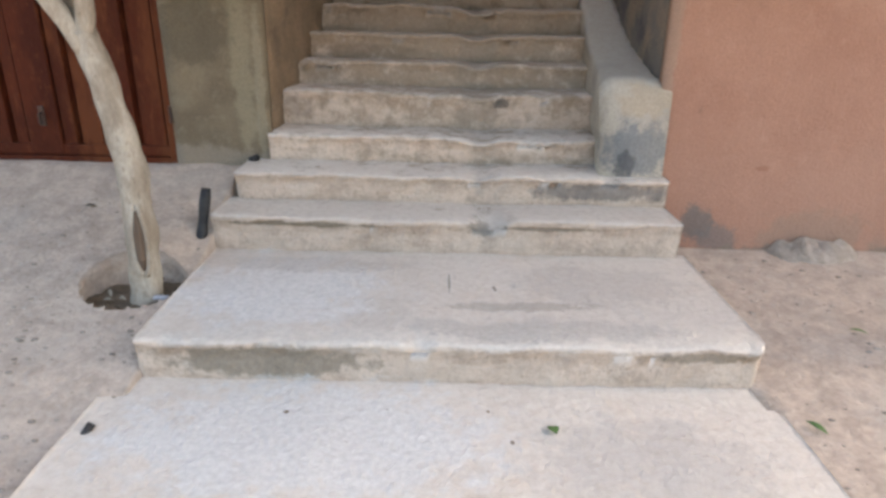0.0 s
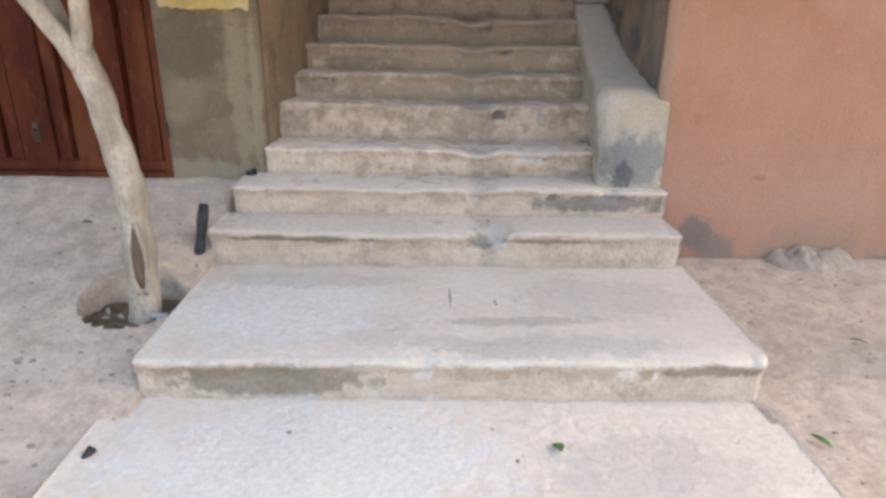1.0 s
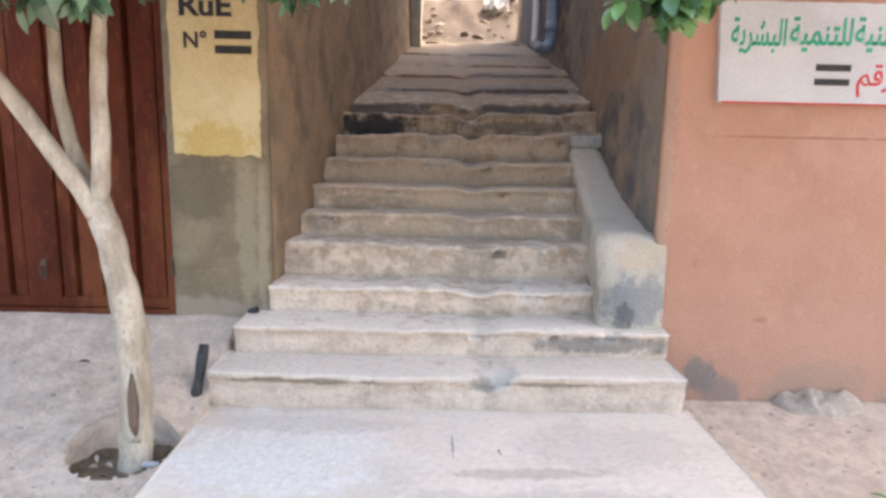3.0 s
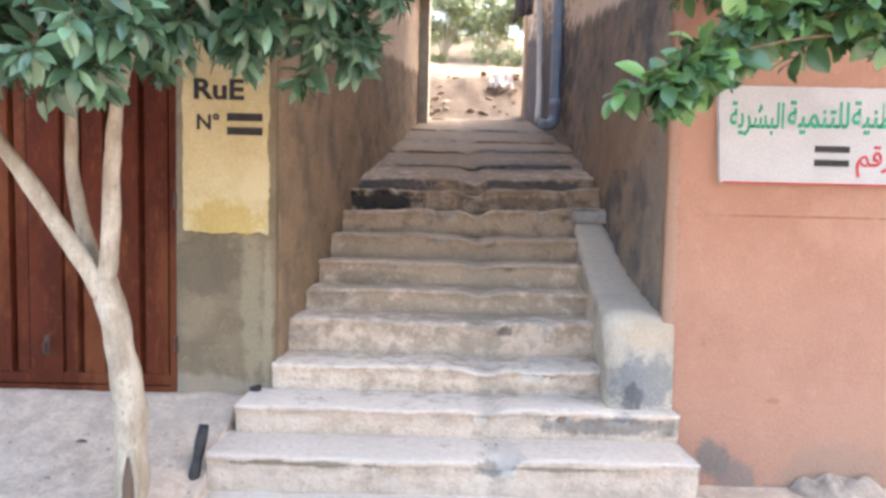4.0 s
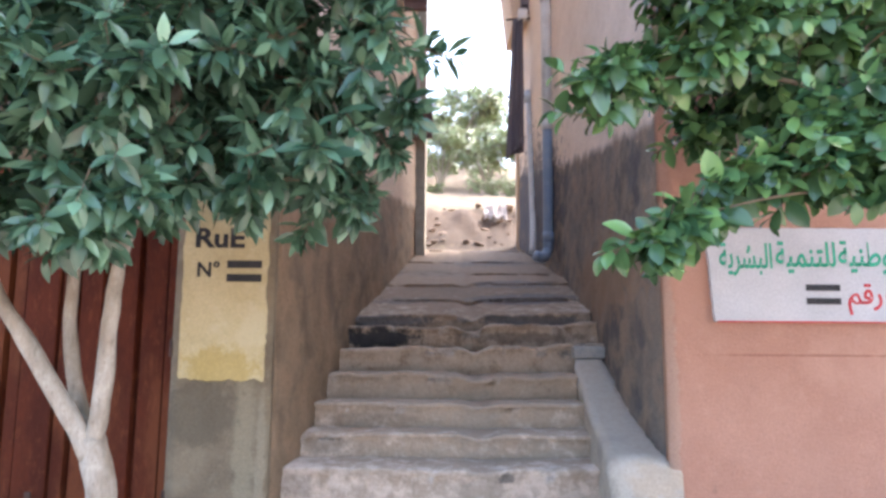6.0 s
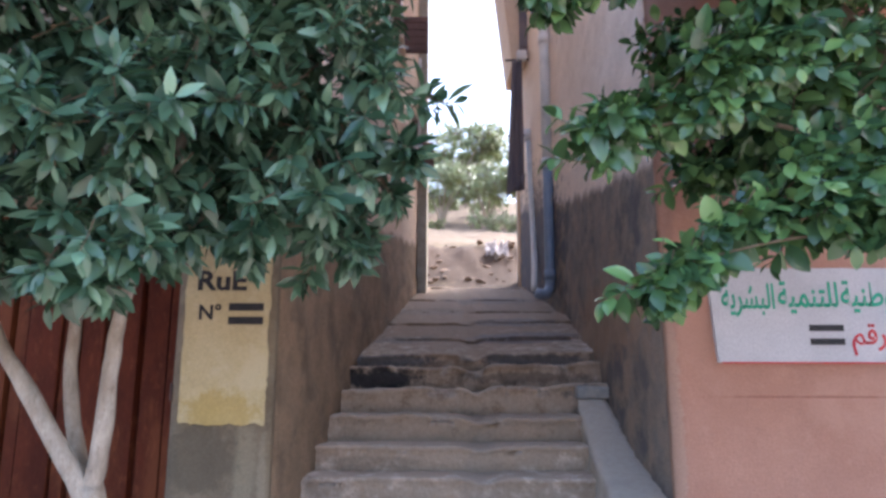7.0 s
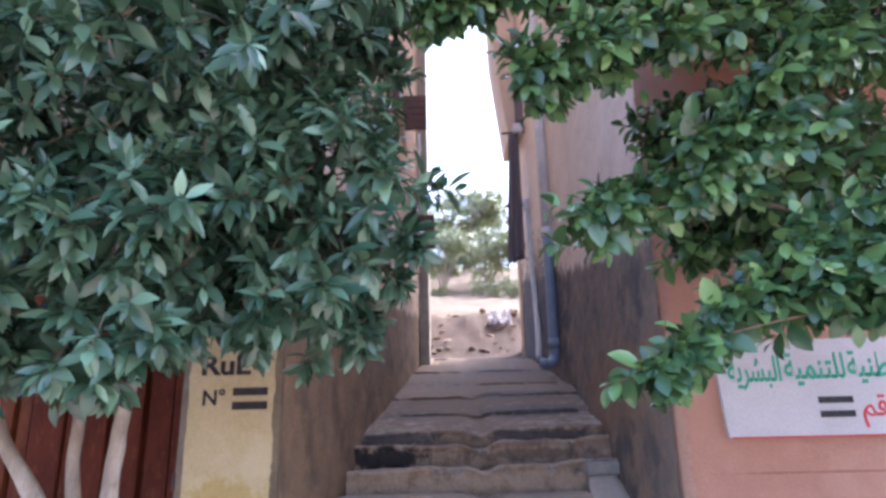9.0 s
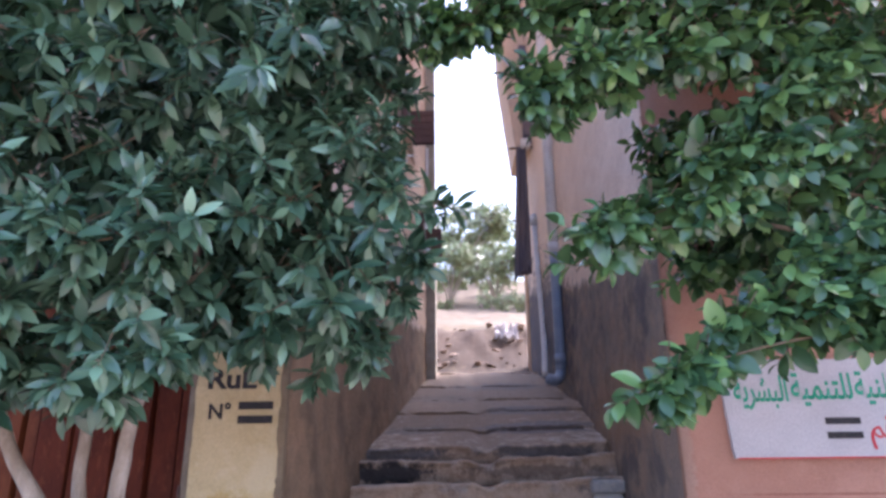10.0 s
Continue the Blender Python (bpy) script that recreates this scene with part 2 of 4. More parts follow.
DOOR_RED.node_tree.nodes["Principled BSDF"].inputs["Specular IOR Level"].default_value = 0.12
DARK_STEEL = material("dark steel", (0.05, 0.035, 0.03), (0.08, 0.05, 0.04), 12, 0.5, 0.1, metal=0.6)
BARK = material("pale bark", (0.46, 0.40, 0.32), (0.27, 0.22, 0.165), 10, 0.9, 0.6, 120, (0.27, 0.21, 0.15), 6.0, 0.5, stretch=(1, 1, 0.4))
WOUND = material("bare dark wood", (0.16, 0.11, 0.075), (0.10, 0.07, 0.05), 20, 0.9, 0.5, 80, stretch=(1, 1, 0.15))
TWIG = material("twig bark", (0.12, 0.09, 0.055), (0.17, 0.13, 0.08), 20, 0.9, 0.2)
BLACK_PLASTIC = material("black plastic", (0.018, 0.018, 0.02), (0.035, 0.033, 0.033), 20, 0.5, 0.2)
PIPE_GREY = material("blue grey pvc", (0.17, 0.21, 0.28), (0.21, 0.25, 0.31), 6, 0.5, 0.1)
PIPE_WHITE = material("whitish pvc", (0.62, 0.6, 0.58), (0.52, 0.5, 0.49), 6, 0.55, 0.1)
SHUTTER = material("brown shutter wood", (0.12, 0.06, 0.045), (0.09, 0.045, 0.035), 9, 0.7, 0.3, stretch=(1, 1, 0.3))
SHEET = material("weathered dark sheet", (0.10, 0.085, 0.10), (0.14, 0.11, 0.11), 4, 0.6, 0.3, stretch=(1, 1, 0.2))
ROCK = material("reddish rubble", (0.19, 0.135, 0.10), (0.25, 0.19, 0.145), 6, 0.95, 0.8, 40, per_object=0.15)
PLASTIC_WHITE = material("white plastic sheet", (0.46, 0.45, 0.47), (0.34, 0.33, 0.36), 8, 0.5, 0.2)
SOIL = material("pit soil", (0.12, 0.09, 0.06), (0.18, 0.13, 0.09), 14, 0.95, 0.9, 60)


def leaf_material(name, a, b, trans):
    m = bpy.data.materials.new(name)
    m.use_nodes = True
    n, l = m.node_tree.nodes, m.node_tree.links
    p = n["Principled BSDF"]
    p.inputs["Roughness"].default_value = 0.26
    p.inputs["Specular IOR Level"].default_value = 0.65
    geo, info = n.new("ShaderNodeNewGeometry"), n.new("ShaderNodeObjectInfo")
    add = n.new("ShaderNodeMath")
    l.new(geo.outputs["Random Per Island"], add.inputs[0])
    l.new(info.outputs["Random"], add.inputs[1])
    fr = n.new("ShaderNodeMath")
    fr.operation = "FRACT"
    l.new(add.outputs[0], fr.inputs[0])
    r = n.new("ShaderNodeValToRGB")
    r.color_ramp.elements[0].color, r.color_ramp.elements[1].color = (*a, 1), (*b, 1)
    e = r.color_ramp.elements.new(0.8)
    e.color = (*[(x + y) / 2 for x, y in zip(a, b)], 1)
    r.color_ramp.elements[1].position = 0.8
    l.new(fr.outputs[0], r.inputs[0])
    l.new(r.outputs[0], p.inputs["Base Color"])
    t = n.new("ShaderNodeBsdfTranslucent")
    t.inputs["Color"].default_value = (*trans, 1)
    mx = n.new("ShaderNodeMixShader")
    mx.inputs[0].default_value = 0.07
    l.new(p.outputs[0], mx.inputs[1])
    l.new(t.outputs[0], mx.inputs[2])
    l.new(mx.outputs[0], n["Material Output"].inputs[0])
    return m


LEAF_DARK = leaf_material("dark green leaf", (0.030, 0.074, 0.042), (0.210, 0.360, 0.222), (0.10, 0.22, 0.04))
LEAF_LIGHT = leaf_material("fresh green leaf", (0.030, 0.074, 0.036), (0.185, 0.335, 0.105), (0.16, 0.34, 0.05))
# Distance haze is put into the hillside leaf colour by lightening it.
LEAF_OLIVE = leaf_material("haze-paled olive leaf", (0.21, 0.27, 0.12), (0.37, 0.43, 0.22), (0.25, 0.3, 0.1))


# ---- mesh helpers ----
def finish(name, bm, mat, parent=None, label="", smooth=False):
    me = bpy.data.meshes.new(name)
    bm.normal_update()
    bm.to_mesh(me)
    bm.free()
    for mm in (mat if isinstance(mat, (list, tuple)) else [mat]):
        me.materials.append(mm)
    if smooth:
        for p in me.polygons:
            p.use_smooth = True
    ob = new(name, me)
    if parent:
        ob.parent = parent
        ob.matrix_parent_inverse = parent.matrix_world.inverted()
    if label:
        tagged(ob, label)
    return ob


part = finish


def from_arrays(name, verts, faces, mat, parent=None, label="", smooth=False):
    me = bpy.data.meshes.new(name)
    me.from_pydata([tuple(v) for v in verts], [], faces)
    for mm in (mat if isinstance(mat, (list, tuple)) else [mat]):
        me.materials.append(mm)
    if smooth:
        me.polygons.foreach_set("use_smooth", [True] * len(me.polygons))
    ob = new(name, me)
    if parent:
        ob.parent = parent
        ob.matrix_parent_inverse = parent.matrix_world.inverted()
    if label:
        tagged(ob, label)
    return ob


def thing(name, at, label, category, group="", kind=""):
    ob = new(name)
    ob.empty_display_size = 0.1
    ob.matrix_world = Matrix.Translation(at)
    bpy.context.view_layer.update()
    return tagged(ob, label, category, group, kind)


def box(bm, x0, x1, y0, y1, z0, z1, bevel=0.0, seg=2):
    r = bmesh.ops.create_cube(bm, size=1.0, matrix=Matrix.LocRotScale(((x0 + x1) / 2, (y0 + y1) / 2, (z0 + z1) / 2), None,
                                                                     (x1 - x0, y1 - y0, z1 - z0)))
    if bevel:
        es = list({e for v in r["verts"] for e in v.link_edges})
        bmesh.ops.bevel(bm, geom=es, offset=bevel, segments=seg, affect="EDGES", profile=0.5)


def tube(bm, pts, radii, sides=10, cap=True, wobble=0.0):
    """A tapered tube along points."""
    rings = []
    pts = [Vector(p) for p in pts]
    ref = Vector((0.31, 0.9, 0.1))
    for i, p in enumerate(pts):
        d = (pts[min(i + 1, len(pts) - 1)] - pts[max(i - 1, 0)]).normalized()
        a = d.cross(ref).normalized()
        b = d.cross(a)
        ring = []
        for k in range(sides):
            t = 2 * math.pi * k / sides
            r = radii[i] * (1 + wobble * noise.noise(Vector((math.cos(t) * 1.5, math.sin(t) * 1.5, i * 0.35 + p.x * 3))))
            ring.append(bm.verts.new(p + a * (r * math.cos(t)) + b * (r * math.sin(t))))
        rings.append(ring)
    for r0, r1 in zip(rings, rings[1:]):
        for k in range(sides):
            bm.faces.new((r0[k], r0[(k + 1) % sides], r1[(k + 1) % sides], r1[k]))
    if cap:
        bm.faces.new(rings[0][::-1])
        bm.faces.new(rings[-1])
    return rings


def bend(points, steps=6):
    """A smooth line through points."""
    p = [Vector(q) for q in points]
    p = [p[0] * 2 - p[1]] + p + [p[-1] * 2 - p[-2]]
    out = []
    for i in range(1, len(p) - 2):
        for s in range(steps):
            t = s / steps
            a, b, c, d = p[i - 1:i + 3]
            out.append(0.5 * ((2 * b) + (c - a) * t + (2 * a - 5 * b + 4 * c - d) * t * t + (3 * b - a - 3 * c + d) * t ** 3))
    return out + [p[-2]]


def fbm(x, y, z, octaves=4):
    return noise.fractal(Vector((x, y, z)), 0.8, 2.1, octaves)


def lerp(a, b, t):
    return a + (b - a) * t


def smooth01(a, b, v):
    t = min(1.0, max(0.0, (v - a) / (b - a)))
    return t * t * (3 - 2 * t)


# ---- ground ----
PIT_X, PIT_Y, PIT_R = -0.890, -0.985, 0.245


def ground_height(x, y):
    left = 0.50 + 0.30 * y if y > -1.9 else lerp(-0.07, -0.22, min(1.0, (-1.9 - y) / 6))
    right = 0.105 + 0.075 * (y + 0.19) if y > -1.9 else lerp(-0.023, -0.2, min(1.0, (-1.9 - y) / 6))
    if y > 0:
        left, right = 0.50, 0.12
    left -= 0.07 * math.exp(-((x + 0.66) / 0.14) ** 2 - ((y + 0.72) / 0.30) ** 2)
    z = lerp(left, right, smooth01(-0.4, 1.6, x))
    if -0.635 < x < 1.84 and -2.27 < y < 0.3:
        z = -0.25 if y < -1.55 else 0.02
    z = lerp(z, float(np.interp(y, (6.1, 8.0, 21.5, 34.0), (2.93, 3.95, 7.22, 11.6))), smooth01(3.5, 6.1, y))
    if 6.2 < y < 10:
        z += 0.16 * smooth01(6.2, 6.8, y) * smooth01(10, 8.2, y) * fbm(x * 1.9, y * 2.3, 3.0)
    near = 1.0 if abs(x) < 5 and abs(y) < 6 else 3.0
    z += 0.012 * near * fbm(x * 1.7, y * 1.7, 0.3) + 0.004 * fbm(x * 9, y * 9, 4.0)
    if y > 6.5:
        z += 0.25 * smooth01(6.5, 14, y) * fbm(x * 0.3, y * 0.3, 7.0)
    return z


def axis(breaks):
    out = []
    for a, b, step in breaks:
        k = max(1, round((b - a) / step))
        out += [a + (b - a) * i / k for i in range(k)]
    return out + [breaks[-1][1]]


gx = axis([(-600, -60, 90), (-60, -12, 6), (-12, -3, 0.6), (-3, -1.2, 0.06), (-1.2, -0.64, 0.02), (-0.64, -0.63, 0.01), (-0.63, -0.55, 0.04), (-0.55, 3.2, 0.075), (3.2, 12, 0.6), (12, 60, 6), (60, 600, 90)])
gy = axis([(-600, -60, 90), (-60, -6, 5), (-6, -2.4, 0.3), (-2.4, -1.32, 0.05), (-1.32, -0.68, 0.02), (-0.68, 0.2, 0.05), (0.2, 6, 0.4), (6, 16, 0.25), (16, 40, 1.0), (40, 60, 4), (60, 600, 90)])
verts, faces, radius = [], [], []
for y in gy:
    for x in gx:
        px, py, z = x, y, ground_height(x, y)
        dx, dy = x - PIT_X, (y - PIT_Y) * 1.15
        r = math.hypot(dx, dy)
        if abs(r - PIT_R) < 0.0145:
            px, py = PIT_X + dx * PIT_R / r, PIT_Y + dy * PIT_R / r / 1.15
            z -= 0.004
        radius.append(r)
        verts.append((px, py, z))
nx = len(gx)
for j in range(len(gy) - 1):
    for i in range(nx - 1):
        a = j * nx + i
        quad = (a, a + 1, a + nx + 1, a + nx)
        if sum(radius[q] for q in quad) / 4 > PIT_R - 0.004:
            faces.append(quad)
ground = from_arrays("ground", verts, faces, [GROUND, HILL], smooth=True)
for p in ground.data.polygons:
    c = p.center
    if c.y > 5.6:
        p.material_index = 1
tagged(ground, "dusty beige trodden ground sloping up to the houses", "ground", kind="structure")

# ---- tree pit ----
pit = thing("tree_pit", (PIT_X, PIT_Y, 0.08), "round tree pit with earth walls and littered soil", "tree pit", kind="structure")
vs, fs = [], []
for k in range(48):
    a = 2 * math.pi * k / 48
    for s, dz in ((1.07, -0.012), (1.0, -0.008), (0.985, -0.05), (0.97, -0.20)):
        x, y = PIT_X + PIT_R * s * math.cos(a), PIT_Y + PIT_R * s * math.sin(a) / 1.15
        w = 0.008 * fbm(math.cos(a) * 3, math.sin(a) * 3, dz * 20)
        vs.append((x + w * math.cos(a), y + w * math.sin(a), ground_height(x, y) + dz if dz > -0.1 else 0.05))
for k in range(48):
    for q in range(3):
        a, c = k * 4 + q, ((k + 1) % 48) * 4 + q
        fs.append((a, a + 1, c + 1, c))
from_arrays("pit_wall", vs, fs, GROUND, pit, smooth=True)
vs, fs = [(PIT_X, PIT_Y, 0.09)], []
for ring in range(1, 9):
    for k in range(32):
        a = 2 * math.pi * k / 32
        x, y = PIT_X + PIT_R * ring / 8 * math.cos(a), PIT_Y + PIT_R * ring / 8 * math.sin(a) / 1.15
        vs.append((x, y, 0.085 + 0.018 * fbm(x * 14, y * 14, 2)))
for k in range(32):
    fs.append((0, 1 + k, 1 + (k + 1) % 32))
    for ring in range(7):
        a, c = 1 + ring * 32 + k, 1 + ring * 32 + (k + 1) % 32
        fs.append((a, a + 32, c + 32, c))
from_arrays("soil", vs, fs, SOIL, pit, smooth=True)

# ---- staircase ----
GUTTER = 0.80


def worn_step(name, x0, x1, y0, y1, z0, z1, parent, gutter=0.0, mat=CONCRETE, seed=0.0, lip=0.007, slant=0.0, notch=0.0, wear=1.0, rise=0.0, ragged=0.0):
    """One cast step: a battered riser, a rounded proud lip and an uneven tread, with a worn channel."""
    n = max(12, int((x1 - x0) / 0.018))
    prof = [(0.022, 0.0), (0.014, 0.25), (0.010, 0.55), (0.006, 0.8), (-lip * 0.3, 0.84), (-lip * 0.9, 0.91), (-lip * 0.75, 0.955), (-lip * 0.1, 0.985), (0.030, 1.0)]
    depth = y1 - y0
    back = [0.08, 0.15, 0.25, 0.4, 0.6, 0.8, 1.0] if depth > 0.5 else [0.35, 0.65, 1.0]
    rows = []
    for i in range(n + 1):
        x = lerp(x0, x1, i / n)
        g = gutter * math.exp(-((x - GUTTER) / 0.10) ** 2)
        end = min(i, n - i)
        pinch = 0.012 if end == 0 else 0.0
        if depth > 0.7:
            pinch += 0.06 * max(0.0, 1 - (x1 - x) / 0.06) ** 2
        row = []
        wave = 0.012 * wear * fbm(x * 1.3, seed, 1.0) + (wear - 1) * 0.006 * fbm(x * 6, seed, 4.0) + slant * (x - x0) / (x1 - x0)
        chip = wear * max(0.0, fbm(x * 5.0, seed * 3.1, 5.0) - 0.15) * 0.05 + notch * math.exp(-((x - 0.84) / 0.09) ** 4) + max(0.0, fbm(x * 21, seed * 1.1, 2.0)) * 0.010
        for k, (dy, f) in enumerate(prof):
            yy = y0 + dy + 0.014 * fbm(x * 2.1, seed, f * 1.2) + 0.007 * fbm(x * 11, seed, f * 4) + 0.003 * fbm(x * 34, seed, f * 9) + pinch + 0.4 * g + ragged * fbm(x * 1.6, seed, 7.0) + 0.35 * ragged * fbm(x * 5, seed, 9.0) + 0.7 * ragged * math.sin(seed * 2.3) * math.tanh((x - GUTTER) / 0.06)
            zz = lerp(z0, z1, f) + (wave - g) * f
            if k >= 4:
                yy += chip * 0.5
                zz -= chip * (0.6 if k < 8 else 0.3)
            row.append((x, yy, zz))
        for f in back:
            yy = y0 + 0.030 + (depth - 0.030) * f
            row.append((x, yy, z1 + rise * f + wave * (1 - f) - g * (1 - 0.5 * f) + 0.008 * fbm(x * 3, yy * 3, seed) + 0.003 * fbm(x * 13, yy * 13, seed)))
        rows.append(row)
    m = len(rows[0])
    vs = [v for r in rows for v in r]
    fs = [(i * m + k, (i + 1) * m + k, (i + 1) * m + k + 1, i * m + k + 1) for i in range(n) for k in range(m - 1)]
    # end faces and a hidden foot, so that the step is a closed block
    b0 = len(vs)
    vs += [(x0, y1, z0 - 0.02), (x1, y1, z0 - 0.02), (x0, y0 + 0.03, z0 - 0.02), (x1, y0 + 0.03, z0 - 0.02)]
    fs.append(tuple([b0 + 2] + list(range(m)) + [b0])[::-1])
    fs.append(tuple([b0 + 3] + [n * m + k for k in range(m)] + [b0 + 1]))
    return from_arrays(name, vs, fs, mat, parent, smooth=True)


staircase = thing("staircase", (0.6, 0, 0), "worn dusty concrete staircase with a gutter worn down its middle", "staircase", kind="structure")
# front y, top z, left x, right x
STEPS = [
    (-1.555, 0.190, -0.645, 1.895), (-0.594, 0.388, -0.640, 1.850), (-0.300, 0.550, -0.590, 1.850),
    (0.000, 0.705, -0.470, 1.500), (0.310, 0.925, -0.470, 1.530), (0.630, 1.080, -0.430, 1.550), (0.910, 1.246, -0.400, 1.570),
    (1.206, 1.428, -0.365, 1.585), (1.515, 1.610, -0.330, 1.880), (1.780, 1.775, -0.310, 1.900), (2.050, 1.885, -0.290, 1.920),
    (2.720, 2.060, -0.210, 1.960), (3.420, 2.265, -0.130, 2.010), (4.080, 2.450, -0.080, 2.000), (4.820, 2.670, 0.000, 1.940),
    (5.800, 2.945, 0.120, 1.850),
]
worn_step("step", -0.75, 1.90, -2.30, -1.50, -0.20, 0.0, staircase, seed=0.5)
for i, (y, z, x0, x1) in enumerate(STEPS):
    z0 = STEPS[i - 1][1] if i else 0.0
    rise = STEPS[i + 1][1] - z - 0.014 if 10 <= i < len(STEPS) - 1 else 0.0
    z0 += STEPS[i][1] - STEPS[i - 1][1] - 0.014 if i > 10 else 0.0
    y1 = STEPS[i + 1][0] + 0.06 if i + 1 < len(STEPS) else 6.5
    if 10 <= i < len(STEPS) - 1:
        reach = STEPS[i + 1][0] + 0.16
        rise *= (reach - y) / (y1 - 0.06 - y)
        y1 = reach
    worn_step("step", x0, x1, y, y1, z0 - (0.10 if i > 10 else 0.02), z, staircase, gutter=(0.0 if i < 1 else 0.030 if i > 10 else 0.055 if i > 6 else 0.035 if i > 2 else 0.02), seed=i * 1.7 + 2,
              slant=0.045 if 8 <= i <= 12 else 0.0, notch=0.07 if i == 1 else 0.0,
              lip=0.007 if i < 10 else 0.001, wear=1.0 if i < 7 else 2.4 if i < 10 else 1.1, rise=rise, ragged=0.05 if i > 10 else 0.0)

# ---- parapet beside the stairs ----
bm = bmesh.new()
rows = []
for s in range(25):
    t = s / 24
    y = lerp(-0.225, 1.50, t)
    top = 1.085 + 0.11 * max(0, y) + 0.14 * max(0, y) ** 2 - 0.06 * math.exp(-((y + 0.225) / 0.06) ** 2)
    xl = lerp(1.455, 1.60, t) - 0.035 * math.exp(-((y + 0.2) / 0.3) ** 2)
    xr = 1.84 - 0.02 * math.exp(-((y + 0.2) / 0.2) ** 2)
    low = lerp(0.52, 1.35, t)
    ring = []
    for u, v in ((0, 0), (0, 0.35), (0, 0.7), (0.0, 0.9), (0.06, 0.975), (0.2, 1.0), (0.5, 1.01), (0.8, 1.0), (1, 0.97), (1, 0.5), (1, 0)):
        ring.append(bm.verts.new((lerp(xl + 0.05 * (1 - v) * (u < 0.5) * math.exp(-((y + 0.2) / 0.3) ** 2), xr, u) + 0.022 * fbm(y * 3, v * 3, u), y + (0.02 * (v > 0.9) if s == 0 else 0) + 0.01 * fbm(u * 5, v * 5, 3 + y),
                                  lerp(low, top, v) + 0.008 * fbm(y * 5, u * 3, 9))))
    rows.append(ring)
for a, b in zip(rows, rows[1:]):
    for k in range(len(a) - 1):
        bm.faces.new((a[k], a[k + 1], b[k + 1], b[k]))
bm.faces.new(rows[0][::-1])
bm.faces.new(rows[-1])
bmesh.ops.recalc_face_normals(bm, faces=bm.faces)
parapet = finish("parapet", bm, PARAPET_MAT, smooth=True)
tagged(parapet, "low sloping concrete parapet beside the stairs, stained at its foot", "parapet", kind="structure")


# ---- walls ----
def wall(name, corners, z0, z1, mats, label, thick=0.25, bow=0.012, step=0.15, side=1, pitted=0.003):
    """A rendered wall along a line of two plan points, slightly uneven."""
    (ax, ay), (bx, by) = corners
    length = math.hypot(bx - ax, by - ay)
    ux, uy = (bx - ax) / length, (by - ay) / length
    nx_, ny_ = uy * side, -ux * side
    n, h = max(2, int(length / step)), max(2, int((z1 - z0) / step))
    vs, fs, mi = [], [], []
    for j in range(h + 1):
        for i in range(n + 1):
            s, z = length * i / n, lerp(z0, z1, j / h)
            d = bow * fbm(s * 0.9 + ax * 3, z * 0.9, ay + 2.0) + pitted * fbm(s * 7, z * 7, ax) + pitted * 0.5 * fbm(s * 19, z * 19, ax)
            vs.append((ax + ux * s + nx_ * d, ay + uy * s + ny_ * d, z))
    for j in range(h):
        for i in range(n):
            a = j * (n + 1) + i
            q = (a, a + 1, a + n + 2, a + n + 1)
            fs.append(q if side > 0 else q[::-1])
            mi.append(0)
    b = len(vs)
    for s, z in ((0, z0), (length, z0), (length, z1), (0, z1)):
        vs.append((ax + ux * s - nx_ * thick, ay + uy * s - ny_ * thick, z))
    fs += [(b, b + 3, b + 2, b + 1)] if side > 0 else [(b, b + 1, b + 2, b + 3)]
    edges = [[i for i in range(n + 1)], [j * (n + 1) + n for j in range(h + 1)], [h * (n + 1) + i for i in range(n, -1, -1)], [j * (n + 1) for j in range(h, -1, -1)]]
    for e, (c0, c1) in zip(edges, ((b, b + 1), (b + 1, b + 2), (b + 2, b + 3), (b + 3, b))):
        fs.append(tuple(e[::-1] + [c0, c1]))
    ob = from_arrays(name, vs, fs, mats, smooth=True)
    return tagged(ob, label, "wall", kind="structure")


CORNER_L, FAR_L = (-0.46, 0.04), (0.25, 6.2)
CORNER_R, BEND_R, FAR_R = (1.77, -0.19), (1.985, 3.8), (1.74, 6.4)
# Walls are carried up to 12 m, above view, to keep the sun off.
# street fronts
wall("wall_left_pier", ((-1.04, 0.04), CORNER_L), -0.1, 12.0, [OLIVE], "grey olive cement pier between the red door and the stairs", thick=0.07, step=0.06)
wall("wall_left_over_door", ((-3.3, 0.04), (-1.04, 0.04)), 2.75, 12.0, [OLIVE], "grey olive cement wall over the red door", thick=0.3)
wall("wall_left_far", ((-7.0, 0.04), (-3.3, 0.04)), -0.1, 12.0, [OLIVE], "grey olive cement house front", thick=0.3)
# Lengthened out of view to x=16, to block sun from the street.
wall("wall_orange", (CORNER_R, (16.0, -0.19)), -0.2, 12.0, [ORANGE], "salmon orange roughcast house front, scuffed at its foot", thick=0.07, step=0.08)
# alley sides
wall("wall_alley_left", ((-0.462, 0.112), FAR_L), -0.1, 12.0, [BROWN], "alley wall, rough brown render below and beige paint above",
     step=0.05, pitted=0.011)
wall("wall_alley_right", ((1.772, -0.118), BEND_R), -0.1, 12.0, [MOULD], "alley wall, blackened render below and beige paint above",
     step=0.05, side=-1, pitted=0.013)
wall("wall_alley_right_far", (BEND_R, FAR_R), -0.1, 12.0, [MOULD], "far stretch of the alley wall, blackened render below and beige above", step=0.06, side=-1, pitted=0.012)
# Unseen rear walls close the houses; the right one follows the lengthened front.
wall("wall_left_back", (FAR_L, (-7.0, 6.2)), 0.5, 12.0, [BEIGE], "beige rear house wall", step=0.6)
wall("wall_right_back", ((16.0, 6.4), FAR_R), 0.5, 12.0, [BEIGE], "beige rear house wall", step=0.6)


